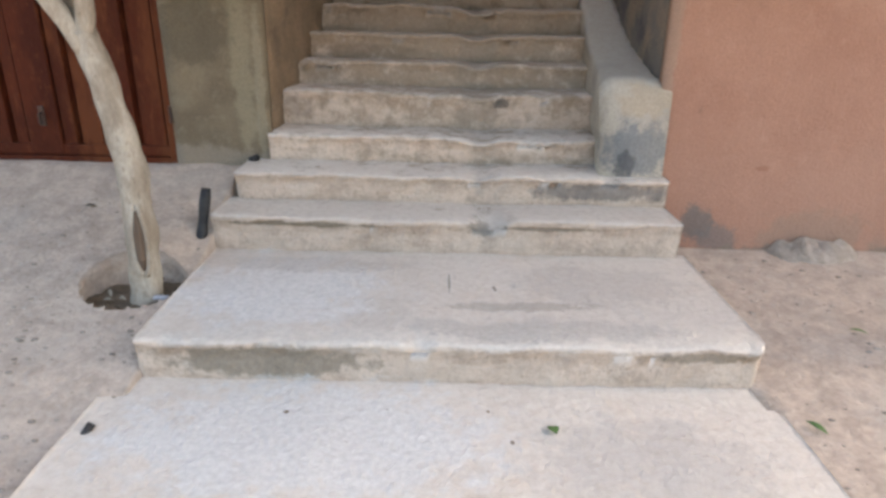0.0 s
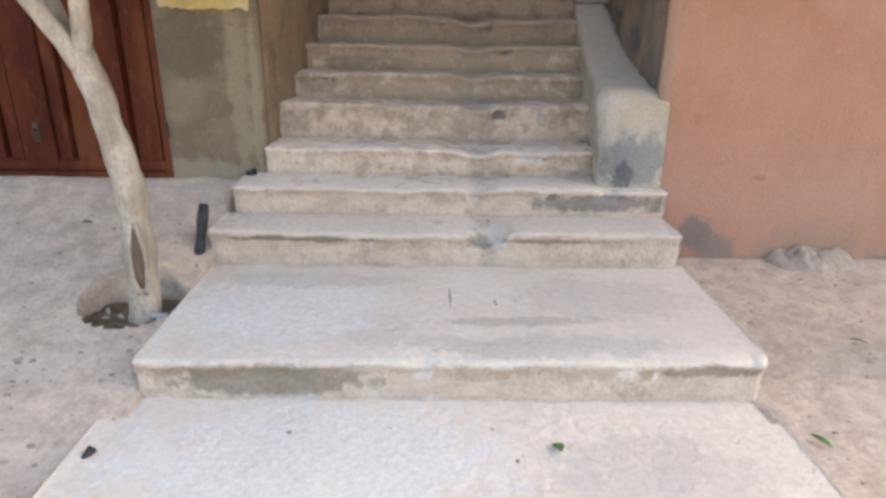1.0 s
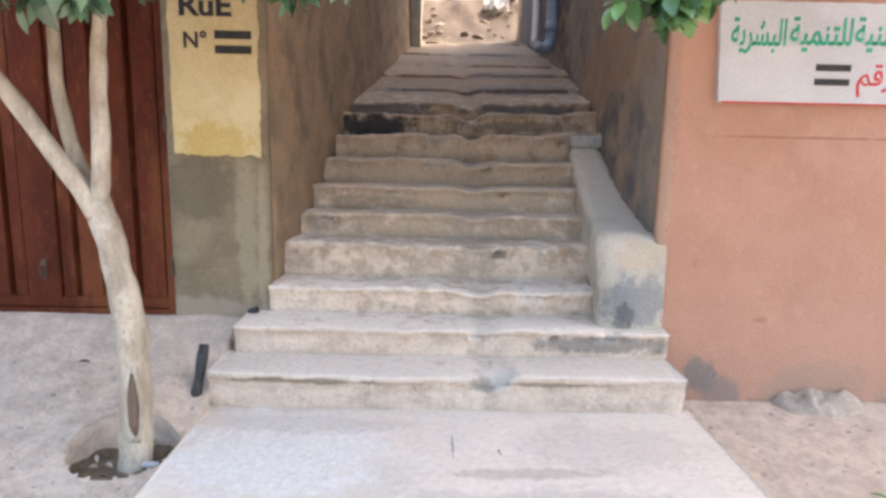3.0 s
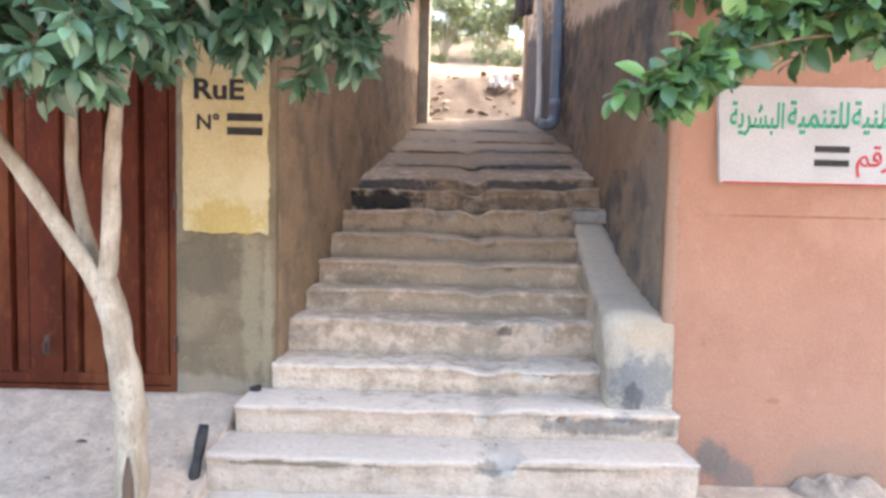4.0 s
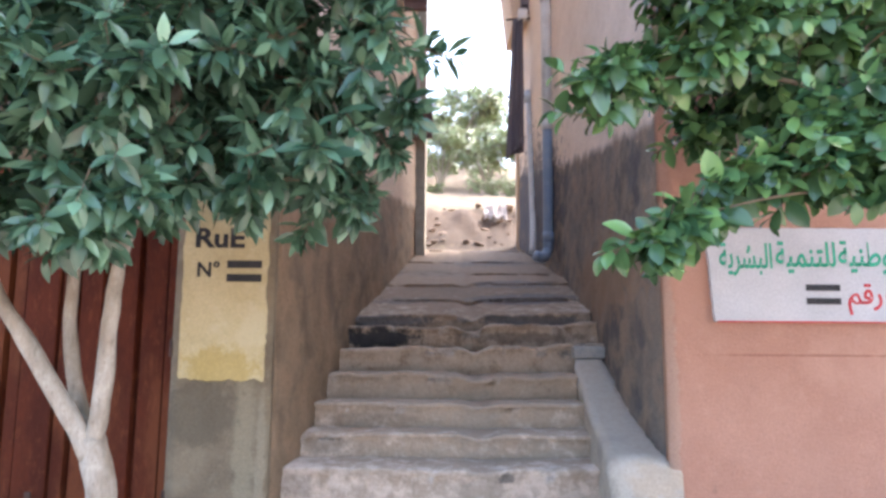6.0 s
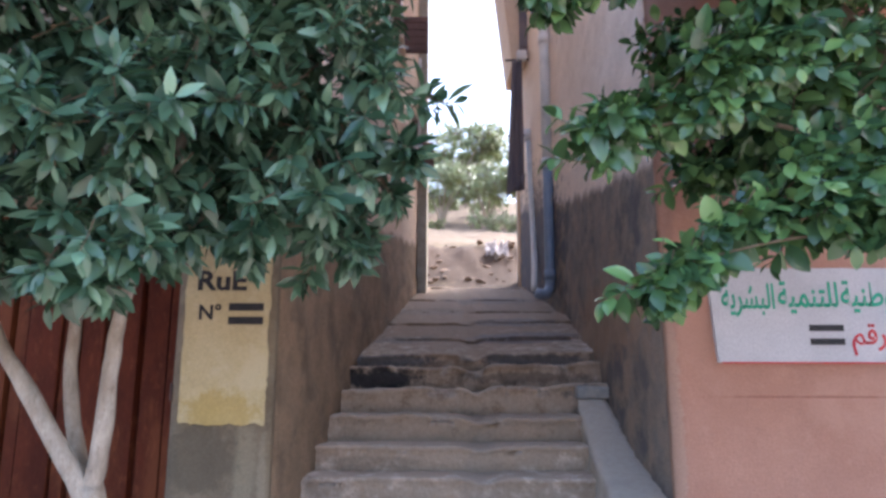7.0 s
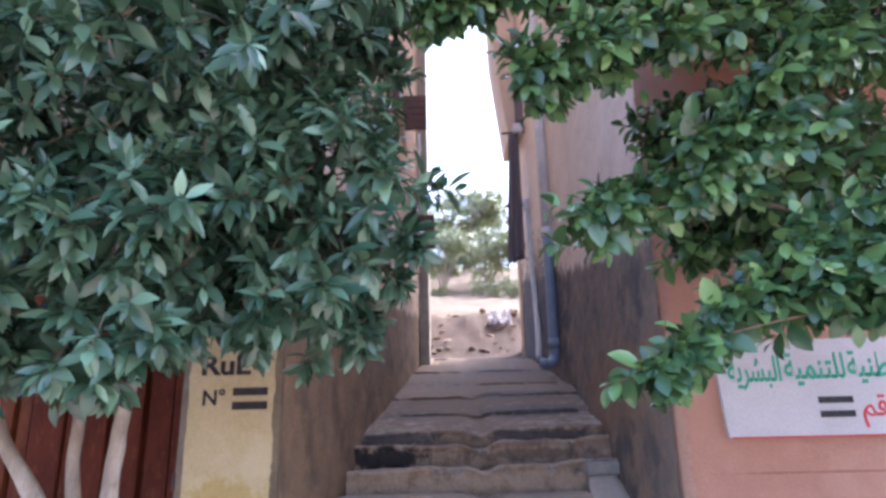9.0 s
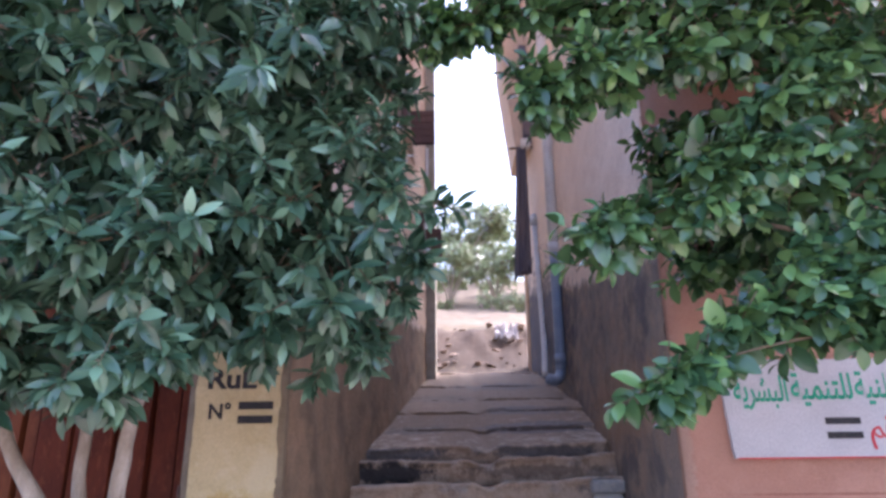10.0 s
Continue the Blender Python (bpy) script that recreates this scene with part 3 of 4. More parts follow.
# ---- trees ----
POINTED = ((0.0, 0.04), (0.12, 0.34), (0.30, 0.80), (0.50, 1.0), (0.68, 0.84), (0.84, 0.48), (0.94, 0.18), (1.0, 0.01))
BLUNT = ((0.0, 0.05), (0.12, 0.38), (0.32, 0.84), (0.52, 1.0), (0.71, 0.88), (0.86, 0.56), (0.95, 0.24), (1.0, 0.01))


def leaf_shape(length, width, fold=0.22, curl=0.12, prof=POINTED):
    """A pointed oval leaf, folded along its rib: points and faces, its stalk at the origin, along +y."""
    v, f = [], []
    for t, w in prof:
        hw, y, z = width / 2 * w, length * t, -curl * length * t * t
        v += [(-hw, y, z + fold * hw), (0, y, z), (hw, y, z + fold * hw)]
    for i in range(len(prof) - 1):
        a = i * 3
        f += [(a, a + 1, a + 4, a + 3), (a + 1, a + 2, a + 5, a + 4)]
    return np.array(v), f


def sprigs(rng, blobs, nodes, toward=(0, -0.40, -0.10), fan=3.4):
    """Twig ends in small fans, set inside rounded masses and denser near their outsides."""
    vol = np.array([b[3] * b[4] * b[5] for b in blobs]) ** 0.75
    pos, way = [], []
    for k in rng.choice(len(blobs), nodes, p=vol / vol.sum()):
        d = rng.normal(size=3)
        d /= np.linalg.norm(d)
        c, r = np.array(blobs[k][:3]), np.array(blobs[k][3:])
        home = c + d * r * rng.random() ** 0.42
        axis_dir = d * 0.8 + np.array(toward) + rng.normal(size=3) * 0.25
        axis_dir /= np.linalg.norm(axis_dir)
        for i in range(max(1, rng.poisson(fan))):
            w = axis_dir + rng.normal(size=3) * 0.38
            w /= np.linalg.norm(w)
            pos.append(home + w * rng.uniform(0.03, 0.16))
            way.append(w)
    return np.array(pos), np.array(way)


def bough_sprigs(rng, boughs):
    """Twig ends along drooping boughs: line, number of twigs, reach of the twigs."""
    pos, way = [], []
    for pts, count, reach in boughs:
        line = [np.array(q) for q in bend(pts, 10)]
        for i in range(count):
            k = min(len(line) - 2, int(len(line) * (0.12 + 0.88 * rng.random() ** 0.8)))
            run = line[k + 1] - line[k]
            run /= np.linalg.norm(run)
            side = rng.normal(size=3)
            side -= run * side.dot(run)
            side /= np.linalg.norm(side)
            w = run * 0.55 + side * 0.8 + np.array((0, -0.2, -0.30))
            w /= np.linalg.norm(w)
            pos.append(line[k] + (line[k + 1] - line[k]) * rng.random() + w * reach * rng.uniform(0.25, 1.0) + np.array((0, 0, -0.1 * reach)))
            way.append(w)
        tip = line[-1] - line[-3]
        pos.append(line[-1])
        way.append(tip / np.linalg.norm(tip))
    return np.array(pos), np.array(way)


def leaves_on(rng, pos, way, per, twig, size_spread=0.30, splay=(1.30, 0.65)):
    """Origin and axes of the leaves round each twig end, their faces turned to the tip and the sky."""
    out = []
    for p, w in zip(pos, way):
        a = np.cross(w, (0.2, 0.1, 1.0))
        a /= np.linalg.norm(a) + 1e-9
        b = np.cross(w, a)
        k = rng.integers(per - 2, per + 3)
        phase = rng.random() * 6.28
        tw = twig * rng.uniform(0.7, 1.3)
        for i in range(k):
            t = (i + 0.5) / k
            ang = phase + i * 2.4
            spread = lerp(splay[0], splay[1], t)
            y = w * math.cos(spread) + (a * math.cos(ang) + b * math.sin(ang)) * math.sin(spread)
            y = y + np.array((0, 0, -0.16)) + rng.normal(size=3) * 0.10
            y /= np.linalg.norm(y)
            up = w * 0.55 + np.array((0, -0.15, 0.75)) + rng.normal(size=3) * 0.22
            x = np.cross(y, up)
            x /= np.linalg.norm(x) + 1e-9
            z = np.cross(x, y)
            s = rng.uniform(1 - size_spread, 1 + size_spread) * (0.65 + 0.35 * math.sin(math.pi * min(1, t + 0.25)))
            out.append((p - w * tw * (1 - t), x * s, y * s, z * s))
    return out


def leaf_mesh_arrays(items, shape):
    lv, lf = shape
    vs, fs = [], []
    for o, x, y, z in items:
        base = len(vs)
        vs.extend((o + lv[:, :1] * x + lv[:, 1:2] * y + lv[:, 2:] * z).tolist())
        fs.extend(tuple(base + k for k in q) for q in lf)
    return vs, fs


def twig_arrays(pos, way, length, radius):
    vs, fs = [], []
    for p, w in zip(pos, way):
        a = np.cross(w, (0.2, 0.1, 1.0))
        a /= np.linalg.norm(a) + 1e-9
        b = np.cross(w, a)
        q0, q1, q2 = p - w * length + np.array((0, 0, 0.02)), p - w * length * 0.45, p
        base = len(vs)
        for q, r in ((q0, radius), (q1, radius * 0.75), (q2, radius * 0.35)):
            for k in range(3):
                t = 2.094 * k
                vs.append(tuple(q + a * r * math.cos(t) + b * r * math.sin(t)))
        for s in (0, 3):
            for k in range(3):
                fs.append((base + s + k, base + s + (k + 1) % 3, base + s + 3 + (k + 1) % 3, base + s + 3 + k))
    return vs, fs


def crown(tree, seed, masses, nodes, per, shape, leaf_mat, twig, extra=(), singles=300, stalk=0.0035, fan=3.4):
    """Leaves: those nearest the street are single parts, the rest is one joined crown."""
    rng = np.random.default_rng(seed)
    pos, way = sprigs(rng, masses, nodes, fan=fan) if nodes else bough_sprigs(rng, masses)
    for p, w in extra:
        w = np.array(w, float)
        pos, way = np.vstack([pos, [p]]), np.vstack([way, [w / np.linalg.norm(w)]])
    items = leaves_on(rng, pos, way, per, twig)
    items.sort(key=lambda it: it[0][1])
    single, rest = items[:singles], items[singles:]
    vs, fs = leaf_mesh_arrays(rest, shape)
    tagged(from_arrays("crown", vs, fs, leaf_mat, tree, smooth=True), kind="stuff")
    vs, fs = twig_arrays(pos, way, twig * 1.6, stalk)
    tagged(from_arrays("twig", vs, fs, TWIG, tree), kind="stuff")
    me = bpy.data.meshes.new("leaf")
    me.from_pydata(shape[0].tolist(), [], shape[1])
    me.materials.append(leaf_mat)
    me.polygons.foreach_set("use_smooth", [True] * len(me.polygons))
    inv = tree.matrix_world.inverted()
    for o, x, y, z in single:
        ob = new("leaf", me)
        ob.parent = tree
        ob.matrix_parent_inverse = inv
        m = Matrix.Identity(4)
        for c, col in enumerate((x, y, z, o)):
            for r in range(3):
                m[r][c] = col[r]
        ob.matrix_basis = m


tree_l = thing("street_tree", (-0.86, -0.97, 0.09), "pale forked street tree with dense dark leaves in a round pit", "tree", "street trees")
bm = bmesh.new()
trunk_line = bend([(-0.845, -0.98, 0.05), (-0.830, -0.975, 0.30), (-0.822, -0.97, 0.60), (-0.850, -0.965, 0.90), (-0.897, -0.965, 1.15), (-0.945, -0.965, 1.31)])
tube(bm, trunk_line, [lerp(0.074, 0.054, i / (len(trunk_line) - 1)) for i in range(len(trunk_line))], 14, True, 0.25)
trunk_l = part("trunk", bm, BARK, tree_l, "pale scarred trunk", smooth=True)
for pts, r0, r1 in (
    ([(-0.935, -0.965, 1.24), (-1.03, -1.0, 1.42), (-1.20, -1.03, 1.70), (-1.37, -1.05, 1.98), (-1.55, -1.1, 2.5)], 0.045, 0.022),
    ([(-1.16, -1.02, 1.62), (-1.33, -0.95, 1.80), (-1.55, -0.9, 2.1)], 0.030, 0.018),
    ([(-0.95, -0.96, 1.28), (-1.04, -0.9, 1.45), (-1.11, -0.88, 1.72), (-1.115, -0.88, 2.0), (-1.05, -0.95, 2.6)], 0.036, 0.022),
    ([(-0.945, -0.965, 1.27), (-0.905, -0.98, 1.42), (-0.885, -0.99, 1.75), (-0.87, -0.99, 1.97), (-0.82, -1.0, 2.2), (-0.6, -1.1, 2.8)], 0.042, 0.022),
):
    bm = bmesh.new()
    line = bend(pts)
    tube(bm, line, [lerp(r0, r1, i / (len(line) - 1)) for i in range(len(line))], 10, True, 0.2)
    part("limb", bm, BARK, tree_l, smooth=True)
bm = bmesh.new()
tube(bm, [(-0.808, -1.034, 0.26), (-0.804, -1.042, 0.32), (-0.802, -1.042, 0.44), (-0.804, -1.034, 0.55)], [0.008, 0.024, 0.026, 0.012], 8)
part("bark_scar", bm, WOUND, trunk_l, "bare dark wood where the bark is torn")
for sx in (-0.026, 0.030):
    bm = bmesh.new()
    tube(bm, bend([(-0.808 + sx * 0.5, -1.034, 0.23), (-0.804 + sx * 1.1, -1.045, 0.33), (-0.802 + sx * 1.1, -1.045, 0.45), (-0.804 + sx * 0.4, -1.034, 0.58)], 4), [0.012] * 13, 7, True, 0.3)
    part("bark_ridge", bm, BARK, trunk_l, smooth=True)
for z in (0.80, 0.835):
    bm = bmesh.new()
    p = [q for q in trunk_line if q.z > z][0]
    tube(bm, [(p.x, p.y, z - 0.007), (p.x, p.y, z), (p.x, p.y, z + 0.007)], [0.052, 0.066, 0.052], 14)
    part("bark_ring", bm, BARK, trunk_l, smooth=True)
BLOBS_L = [
    (-0.45, -1.00, 2.80, 0.70, 0.55, 0.52), (-1.35, -1.40, 2.72, 0.85, 0.80, 0.66), (0.00, -1.25, 2.85, 0.42, 0.50, 0.50),
    (-0.60, -1.40, 3.50, 0.95, 0.90, 0.58), (0.04, -1.25, 3.55, 0.40, 0.50, 0.55), (-1.50, -1.20, 3.45, 0.85, 0.80, 0.65),
    (-0.08, -0.95, 2.46, 0.33, 0.30, 0.24), (-1.20, -1.50, 2.25, 0.50, 0.42, 0.28), (-0.80, -1.50, 2.34, 0.34, 0.35, 0.24),
    (-0.8, -1.1, 4.2, 0.9, 0.8, 0.5), (0.02, -1.2, 4.1, 0.4, 0.5, 0.35), (-0.10, -0.82, 2.45, 0.34, 0.24, 0.16), (-0.55, -1.00, 2.52, 0.36, 0.30, 0.24), (-0.62, -1.75, 2.62, 0.26, 0.20, 0.24),
    # The last two masses are added overhead, out of view, above the crown.
    (-1.0, -0.70, 3.0, 0.9, 0.30, 0.8), (-0.3, -0.70, 3.3, 0.6, 0.30, 0.7), (-1.7, -1.2, 2.35, 0.5, 0.5, 0.3), (-0.9, -1.9, 4.55, 1.1, 0.7, 0.35), (-1.6, -1.6, 4.2, 0.7, 0.8, 0.4),
]
crown(tree_l, 3, BLOBS_L, 1150, 8, leaf_shape(0.128, 0.046, 0.28, 0.16), LEAF_DARK, 0.085,
      extra=[((-0.60, -1.80, 2.15), (0.0, -0.5, -0.8)), ((-0.52, -1.75, 2.30), (0.2, -0.6, -0.5)), 
             ((0.58, -1.2, 2.90), (1, -0.1, -0.1)), ((0.44, -1.25, 2.86), (0.9, -0.3, -0.2)), ((0.24, -1.45, 2.48), (0.6, -0.4, -0.6)), ((0.16, -1.5, 2.52), (0.3, -0.6, -0.5))])

tree_r = thing("street_tree", (3.15, -1.25, 0.0), "street tree with hanging boughs of rounder fresh green leaves", "tree", "street trees")
bm = bmesh.new()
trunk_line = bend([(3.15, -1.25, -0.05), (3.13, -1.25, 0.6), (3.05, -1.25, 1.2), (2.95, -1.25, 1.7)])
tube(bm, trunk_line, [lerp(0.08, 0.06, i / (len(trunk_line) - 1)) for i in range(len(trunk_line))], 12, True, 0.25)
part("trunk", bm, BARK, tree_r, smooth=True)
for pts, r0, r1 in (
    ([(2.96, -1.25, 1.66), (2.6, -1.3, 2.2), (2.2, -1.35, 2.6), (1.7, -1.4, 2.75), (1.3, -1.45, 2.7)], 0.018, 0.005),
    ([(2.96, -1.25, 1.66), (2.7, -1.2, 2.5), (2.3, -1.2, 3.3), (1.7, -1.3, 3.65), (1.0, -1.3, 3.75)], 0.026, 0.006),
    ([(2.96, -1.25, 1.66), (3.1, -1.2, 2.6), (2.9, -1.1, 3.6)], 0.045, 0.02),
    ([(2.4, -1.32, 2.42), (2.0, -1.45, 2.3), (1.7, -1.55, 2.24), (1.45, -1.58, 2.18)], 0.008, 0.003),
):
    bm = bmesh.new()
    line = bend(pts)
    tube(bm, line, [lerp(r0, r1, i / (len(line) - 1)) for i in range(len(line))], 8, True, 0.2)
    part("limb", bm, TWIG, tree_r, smooth=True)
BOUGHS_R = [
    ([(2.96, -1.25, 2.30), (2.45, -1.30, 2.62), (2.00, -1.40, 2.52), (1.71, -1.45, 2.40), (1.48, -1.52, 2.25), (1.26, -1.58, 2.08)], 74, 0.16),
    ([(2.60, -1.30, 2.60), (2.30, -1.35, 2.50), (2.05, -1.42, 2.42), (1.80, -1.52, 2.32)], 70, 0.20),
    ([(2.80, -1.20, 2.80), (2.20, -1.30, 2.90), (1.70, -1.38, 2.90), (1.38, -1.40, 2.82), (1.08, -1.46, 2.68)], 100, 0.20),
    ([(2.80, -1.20, 3.00), (2.30, -1.30, 3.15), (1.85, -1.40, 3.06), (1.55, -1.42, 2.96)], 100, 0.26),
    ([(2.90, -1.20, 2.60), (2.50, -1.28, 2.72), (2.15, -1.36, 2.66), (1.90, -1.42, 2.52)], 120, 0.28),
    ([(2.90, -1.10, 3.30), (2.40, -1.20, 3.62), (1.80, -1.30, 3.70), (1.25, -1.35, 3.55), (0.88, -1.40, 3.36)], 150, 0.27),
    ([(2.20, -1.15, 3.70), (1.50, -1.25, 3.85), (0.90, -1.30, 3.84), (0.48, -1.35, 3.74)], 84, 0.18),
    ([(2.90, -1.10, 3.50), (2.55, -1.20, 3.72), (2.20, -1.28, 3.52), (1.95, -1.32, 3.30)], 120, 0.28),
    ([(2.90, -1.05, 3.10), (2.60, -0.95, 3.30), (2.30, -0.95, 3.20), (2.00, -1.00, 3.02)], 130, 0.32),
    ([(2.90, -1.00, 2.50), (2.60, -0.95, 2.62), (2.35, -0.95, 2.68), (2.05, -1.00, 2.58)], 80, 0.26),
    ([(2.95, -1.30, 2.40), (2.65, -1.45, 2.50), (2.35, -1.52, 2.48), (2.10, -1.60, 2.38)], 60, 0.20),
    ([(2.60, -0.85, 3.10), (2.20, -0.80, 3.35), (1.85, -0.80, 3.30), (1.60, -0.85, 3.14)], 80, 0.26),
    # Next three boughs are added above the view to shade crown and wall.
    ([(3.00, -1.20, 3.90), (2.50, -1.60, 4.35), (1.90, -1.80, 4.55), (1.20, -1.80, 4.50)], 330, 0.50),
    ([(3.10, -1.30, 3.90), (3.00, -1.80, 4.20), (2.70, -2.20, 4.50), (2.20, -2.40, 4.60)], 330, 0.50),
    ([(3.00, -1.00, 4.00), (2.70, -0.90, 4.60), (2.20, -1.00, 4.90), (1.50, -1.10, 4.90)], 300, 0.50),
    ([(3.00, -0.80, 2.90), (2.60, -0.62, 3.05), (2.20, -0.60, 2.98), (1.80, -0.65, 2.80)], 120, 0.28),
    ([(3.00, -0.80, 3.40), (2.60, -0.60, 3.62), (2.20, -0.58, 3.60), (1.75, -0.65, 3.46)], 130, 0.28),
    ([(3.00, -0.90, 3.80), (2.40, -0.95, 4.00), (1.80, -1.00, 3.98), (1.25, -1.10, 3.84)], 120, 0.28),
    # Next two boughs are added out of view, shading from right and front.
    ([(3.10, -1.30, 3.00), (3.05, -1.60, 3.40), (2.95, -1.80, 3.70), (2.80, -1.90, 3.90)], 220, 0.40),
    ([(3.10, -1.30, 2.60), (3.05, -1.60, 2.90), (2.95, -1.75, 3.10), (2.80, -1.85, 3.20)], 150, 0.34),
    ([(2.95, -1.05, 3.70), (2.40, -1.10, 4.10), (1.60, -1.20, 4.25), (0.80, -1.25, 4.15)], 110, 0.28),
]
for pts, count, reach in BOUGHS_R:
    bm = bmesh.new()
    line = bend(pts)
    tube(bm, line, [lerp(0.011, 0.003, i / (len(line) - 1)) for i in range(len(line))], 7, True, 0.2)
    part("bough", bm, TWIG, tree_r, smooth=True)
crown(tree_r, 8, BOUGHS_R, 0, 8, leaf_shape(0.110, 0.063, 0.34, 0.22, BLUNT), LEAF_LIGHT, 0.13,
      extra=[((1.06, -1.62, 2.02), (-0.9, -0.2, -0.4)), ((1.25, -1.6, 2.0), (-0.3, -0.3, -0.8)), ((0.92, -1.5, 2.56), (-0.9, -0.2, 0.1)),
             ((1.12, -1.5, 2.52), (-0.2, -0.3, -0.8)), ((1.3, -1.6, 2.1), (-0.6, -0.5, 0.1))])


# ---- red door ----
door = thing("door_1", (-1.85, 0.1, 0.52), "rust red ribbed metal double door, closed", "door", kind="structure")
bm = bmesh.new()
box(bm, -1.088, -1.036, 0.055, 0.135, 0.52, 2.75, 0.006)
part("door_frame", bm, DOOR_RED, door)
bm = bmesh.new()
box(bm, -2.68, -1.04, 0.055, 0.115, 2.69, 2.75, 0.006)
part("door_frame", bm, DOOR_RED, door)
bm = bmesh.new()
box(bm, -2.68, -1.04, 0.062, 0.12, 0.47, 0.535, 0.006)
part("sill", bm, DOOR_RED, door, "rusty sill bar")
for side, edges in (("a", (-1.085, -1.262, -1.470, -1.632, -1.745)), ("b", (-1.92, -2.03, -2.20, -2.40, -2.62))):
    bm = bmesh.new()
    box(bm, min(edges), max(edges), 0.122, 0.132, 0.53, 2.69)
    leaf = part("door_leaf", bm, DOOR_RED, door)
    bm = bmesh.new()
    box(bm, min(edges), max(edges), 0.072, 0.126, 0.54, 0.605, 0.006)
    part("bottom_rail", bm, DOOR_RED, leaf)
    for a, b in zip(edges, edges[1:]):
        x1, x0 = max(a, b) - 0.010, min(a, b) + 0.010
        bm = bmesh.new()
        v = [bm.verts.new(p) for z in (0.606, 2.685) for p in ((x0, 0.122, z), (x0 + 0.012, 0.082, z), (x1 - 0.012, 0.082, z), (x1, 0.122, z))]
        for i in range(3):
            bm.faces.new((v[i], v[i + 1], v[i + 5], v[i + 4]))
        bm.faces.new((v[0], v[3], v[2], v[1]))
        bm.faces.new((v[4], v[5], v[6], v[7]))
        part("panel", bm, DOOR_RED, leaf)
bm = bmesh.new()
box(bm, -1.930, -1.735, 0.066, 0.134, 0.54, 2.69, 0.008)
stile = part("meeting_stile", bm, DOOR_RED, door)
bm = bmesh.new()
box(bm, -1.842, -1.806, 0.058, 0.068, 0.715, 0.835, 0.004)
lock = part("lock_plate", bm, DARK_STEEL, stile, "dark lock plate")
bm = bmesh.new()
tube(bm, [(-1.824, 0.060, 0.79), (-1.824, 0.035, 0.79), (-1.824, 0.032, 0.73)], [0.009, 0.009, 0.007], 8)
part("handle", bm, DARK_STEEL, stile, "small dark handle")
for z in (0.80, 1.65, 2.45):
    bm = bmesh.new()
    tube(bm, [(-1.045, 0.048, z - 0.05), (-1.045, 0.048, z + 0.05)], [0.013, 0.013], 10)
    part("hinge", bm, DARK_STEEL, door)


# ---- painted signs ----
def ragged_panel(bm, x0, x1, z0, z1, y_back, y_front, rough, seed, tilt=0.0, steps=40):
    """A thin painted field with a brushed, uneven outline."""
    loop = []
    for (ax, az), (bx, bz), amt in (((x0, z0), (x1, z0), rough[0]), ((x1, z0), (x1, z1), rough[1]), ((x1, z1), (x0, z1), rough[2]), ((x0, z1), (x0, z0), rough[3])):
        for i in range(steps):
            t = i / steps
            x, z = lerp(ax, bx, t), lerp(az, bz, t)
            d = amt * (fbm(x * 7, z * 7, seed) + 0.5 * fbm(x * 23, z * 23, seed))
            e = amt * fbm(x * 9, z * 9, seed + 5)
            loop.append((x + d + tilt * (z - z0), z + e))
    f = [bm.verts.new((x, y_front, z)) for x, z in loop]
    b = [bm.verts.new((x, y_back, z)) for x, z in loop]
    bm.faces.new(f)
    for i in range(len(f)):
        j = (i + 1) % len(f)
        bm.faces.new((f[j], f[i], b[i], b[j]))


def lettering(name, body, x, z, y, size, mat, parent, width=None, slant=0.0, weight=0.0, align="LEFT"):
    c = bpy.data.curves.new(name, "FONT")
    c.body, c.size, c.extrude, c.offset, c.shear, c.align_x = body, size, 0.0012, weight, slant, align
    c.resolution_u = 3
    ob = new(name, c)
    bpy.context.view_layer.update()
    sx = width / max(ob.dimensions.x, 1e-3) if width else 1.0
    me = bpy.data.meshes.new_from_object(ob.evaluated_get(bpy.context.evaluated_depsgraph_get()))
    bpy.data.objects.remove(ob)
    me.materials.clear()
    me.materials.append(mat)
    ob = new(name, me)
    ob.parent = parent
    ob.matrix_parent_inverse = parent.matrix_world.inverted()
    ob.matrix_basis = Matrix.Translation((x, y, z)) @ pose(0, 0, 0, 90, 0, 0) @ Matrix.Diagonal((sx, 1, 1, 1))
    return ob


def stroke_bar(parent, mat, y, x0, x1, z, h):
    bm = bmesh.new()
    box(bm, x0, x1, y - 0.0015, y + 0.001, z, z + h)
    part("writing_bar", bm, mat, parent)


yellow_sign = thing("painted_street_sign", (-0.75, 0.03, 1.9), "yellow painted field with black hand lettering on the pier", "sign")
bm = bmesh.new()
ragged_panel(bm, -0.992, -0.497, 1.475, 2.60, 0.05, 0.018, (0.024, 0.014, 0.004, 0.006), 3.0)
yellow_field = part("paint_field", bm, YELLOW, yellow_sign)
SY = 0.0165
lettering("lettering", "RuE", -0.935, 2.245, SY, 0.16, BLACK_PAINT, yellow_field, width=0.29, weight=0.005)
lettering("lettering", "N\u00b0", -0.915, 2.070, SY, 0.12, BLACK_PAINT, yellow_field, width=0.13, weight=0.003)
for x0, x1, z, h in ((-0.735, -0.530, 2.120, 0.045), (-0.735, -0.530, 2.040, 0.045)):
    stroke_bar(yellow_field, BLACK_PAINT, SY, x0, x1, z, h)

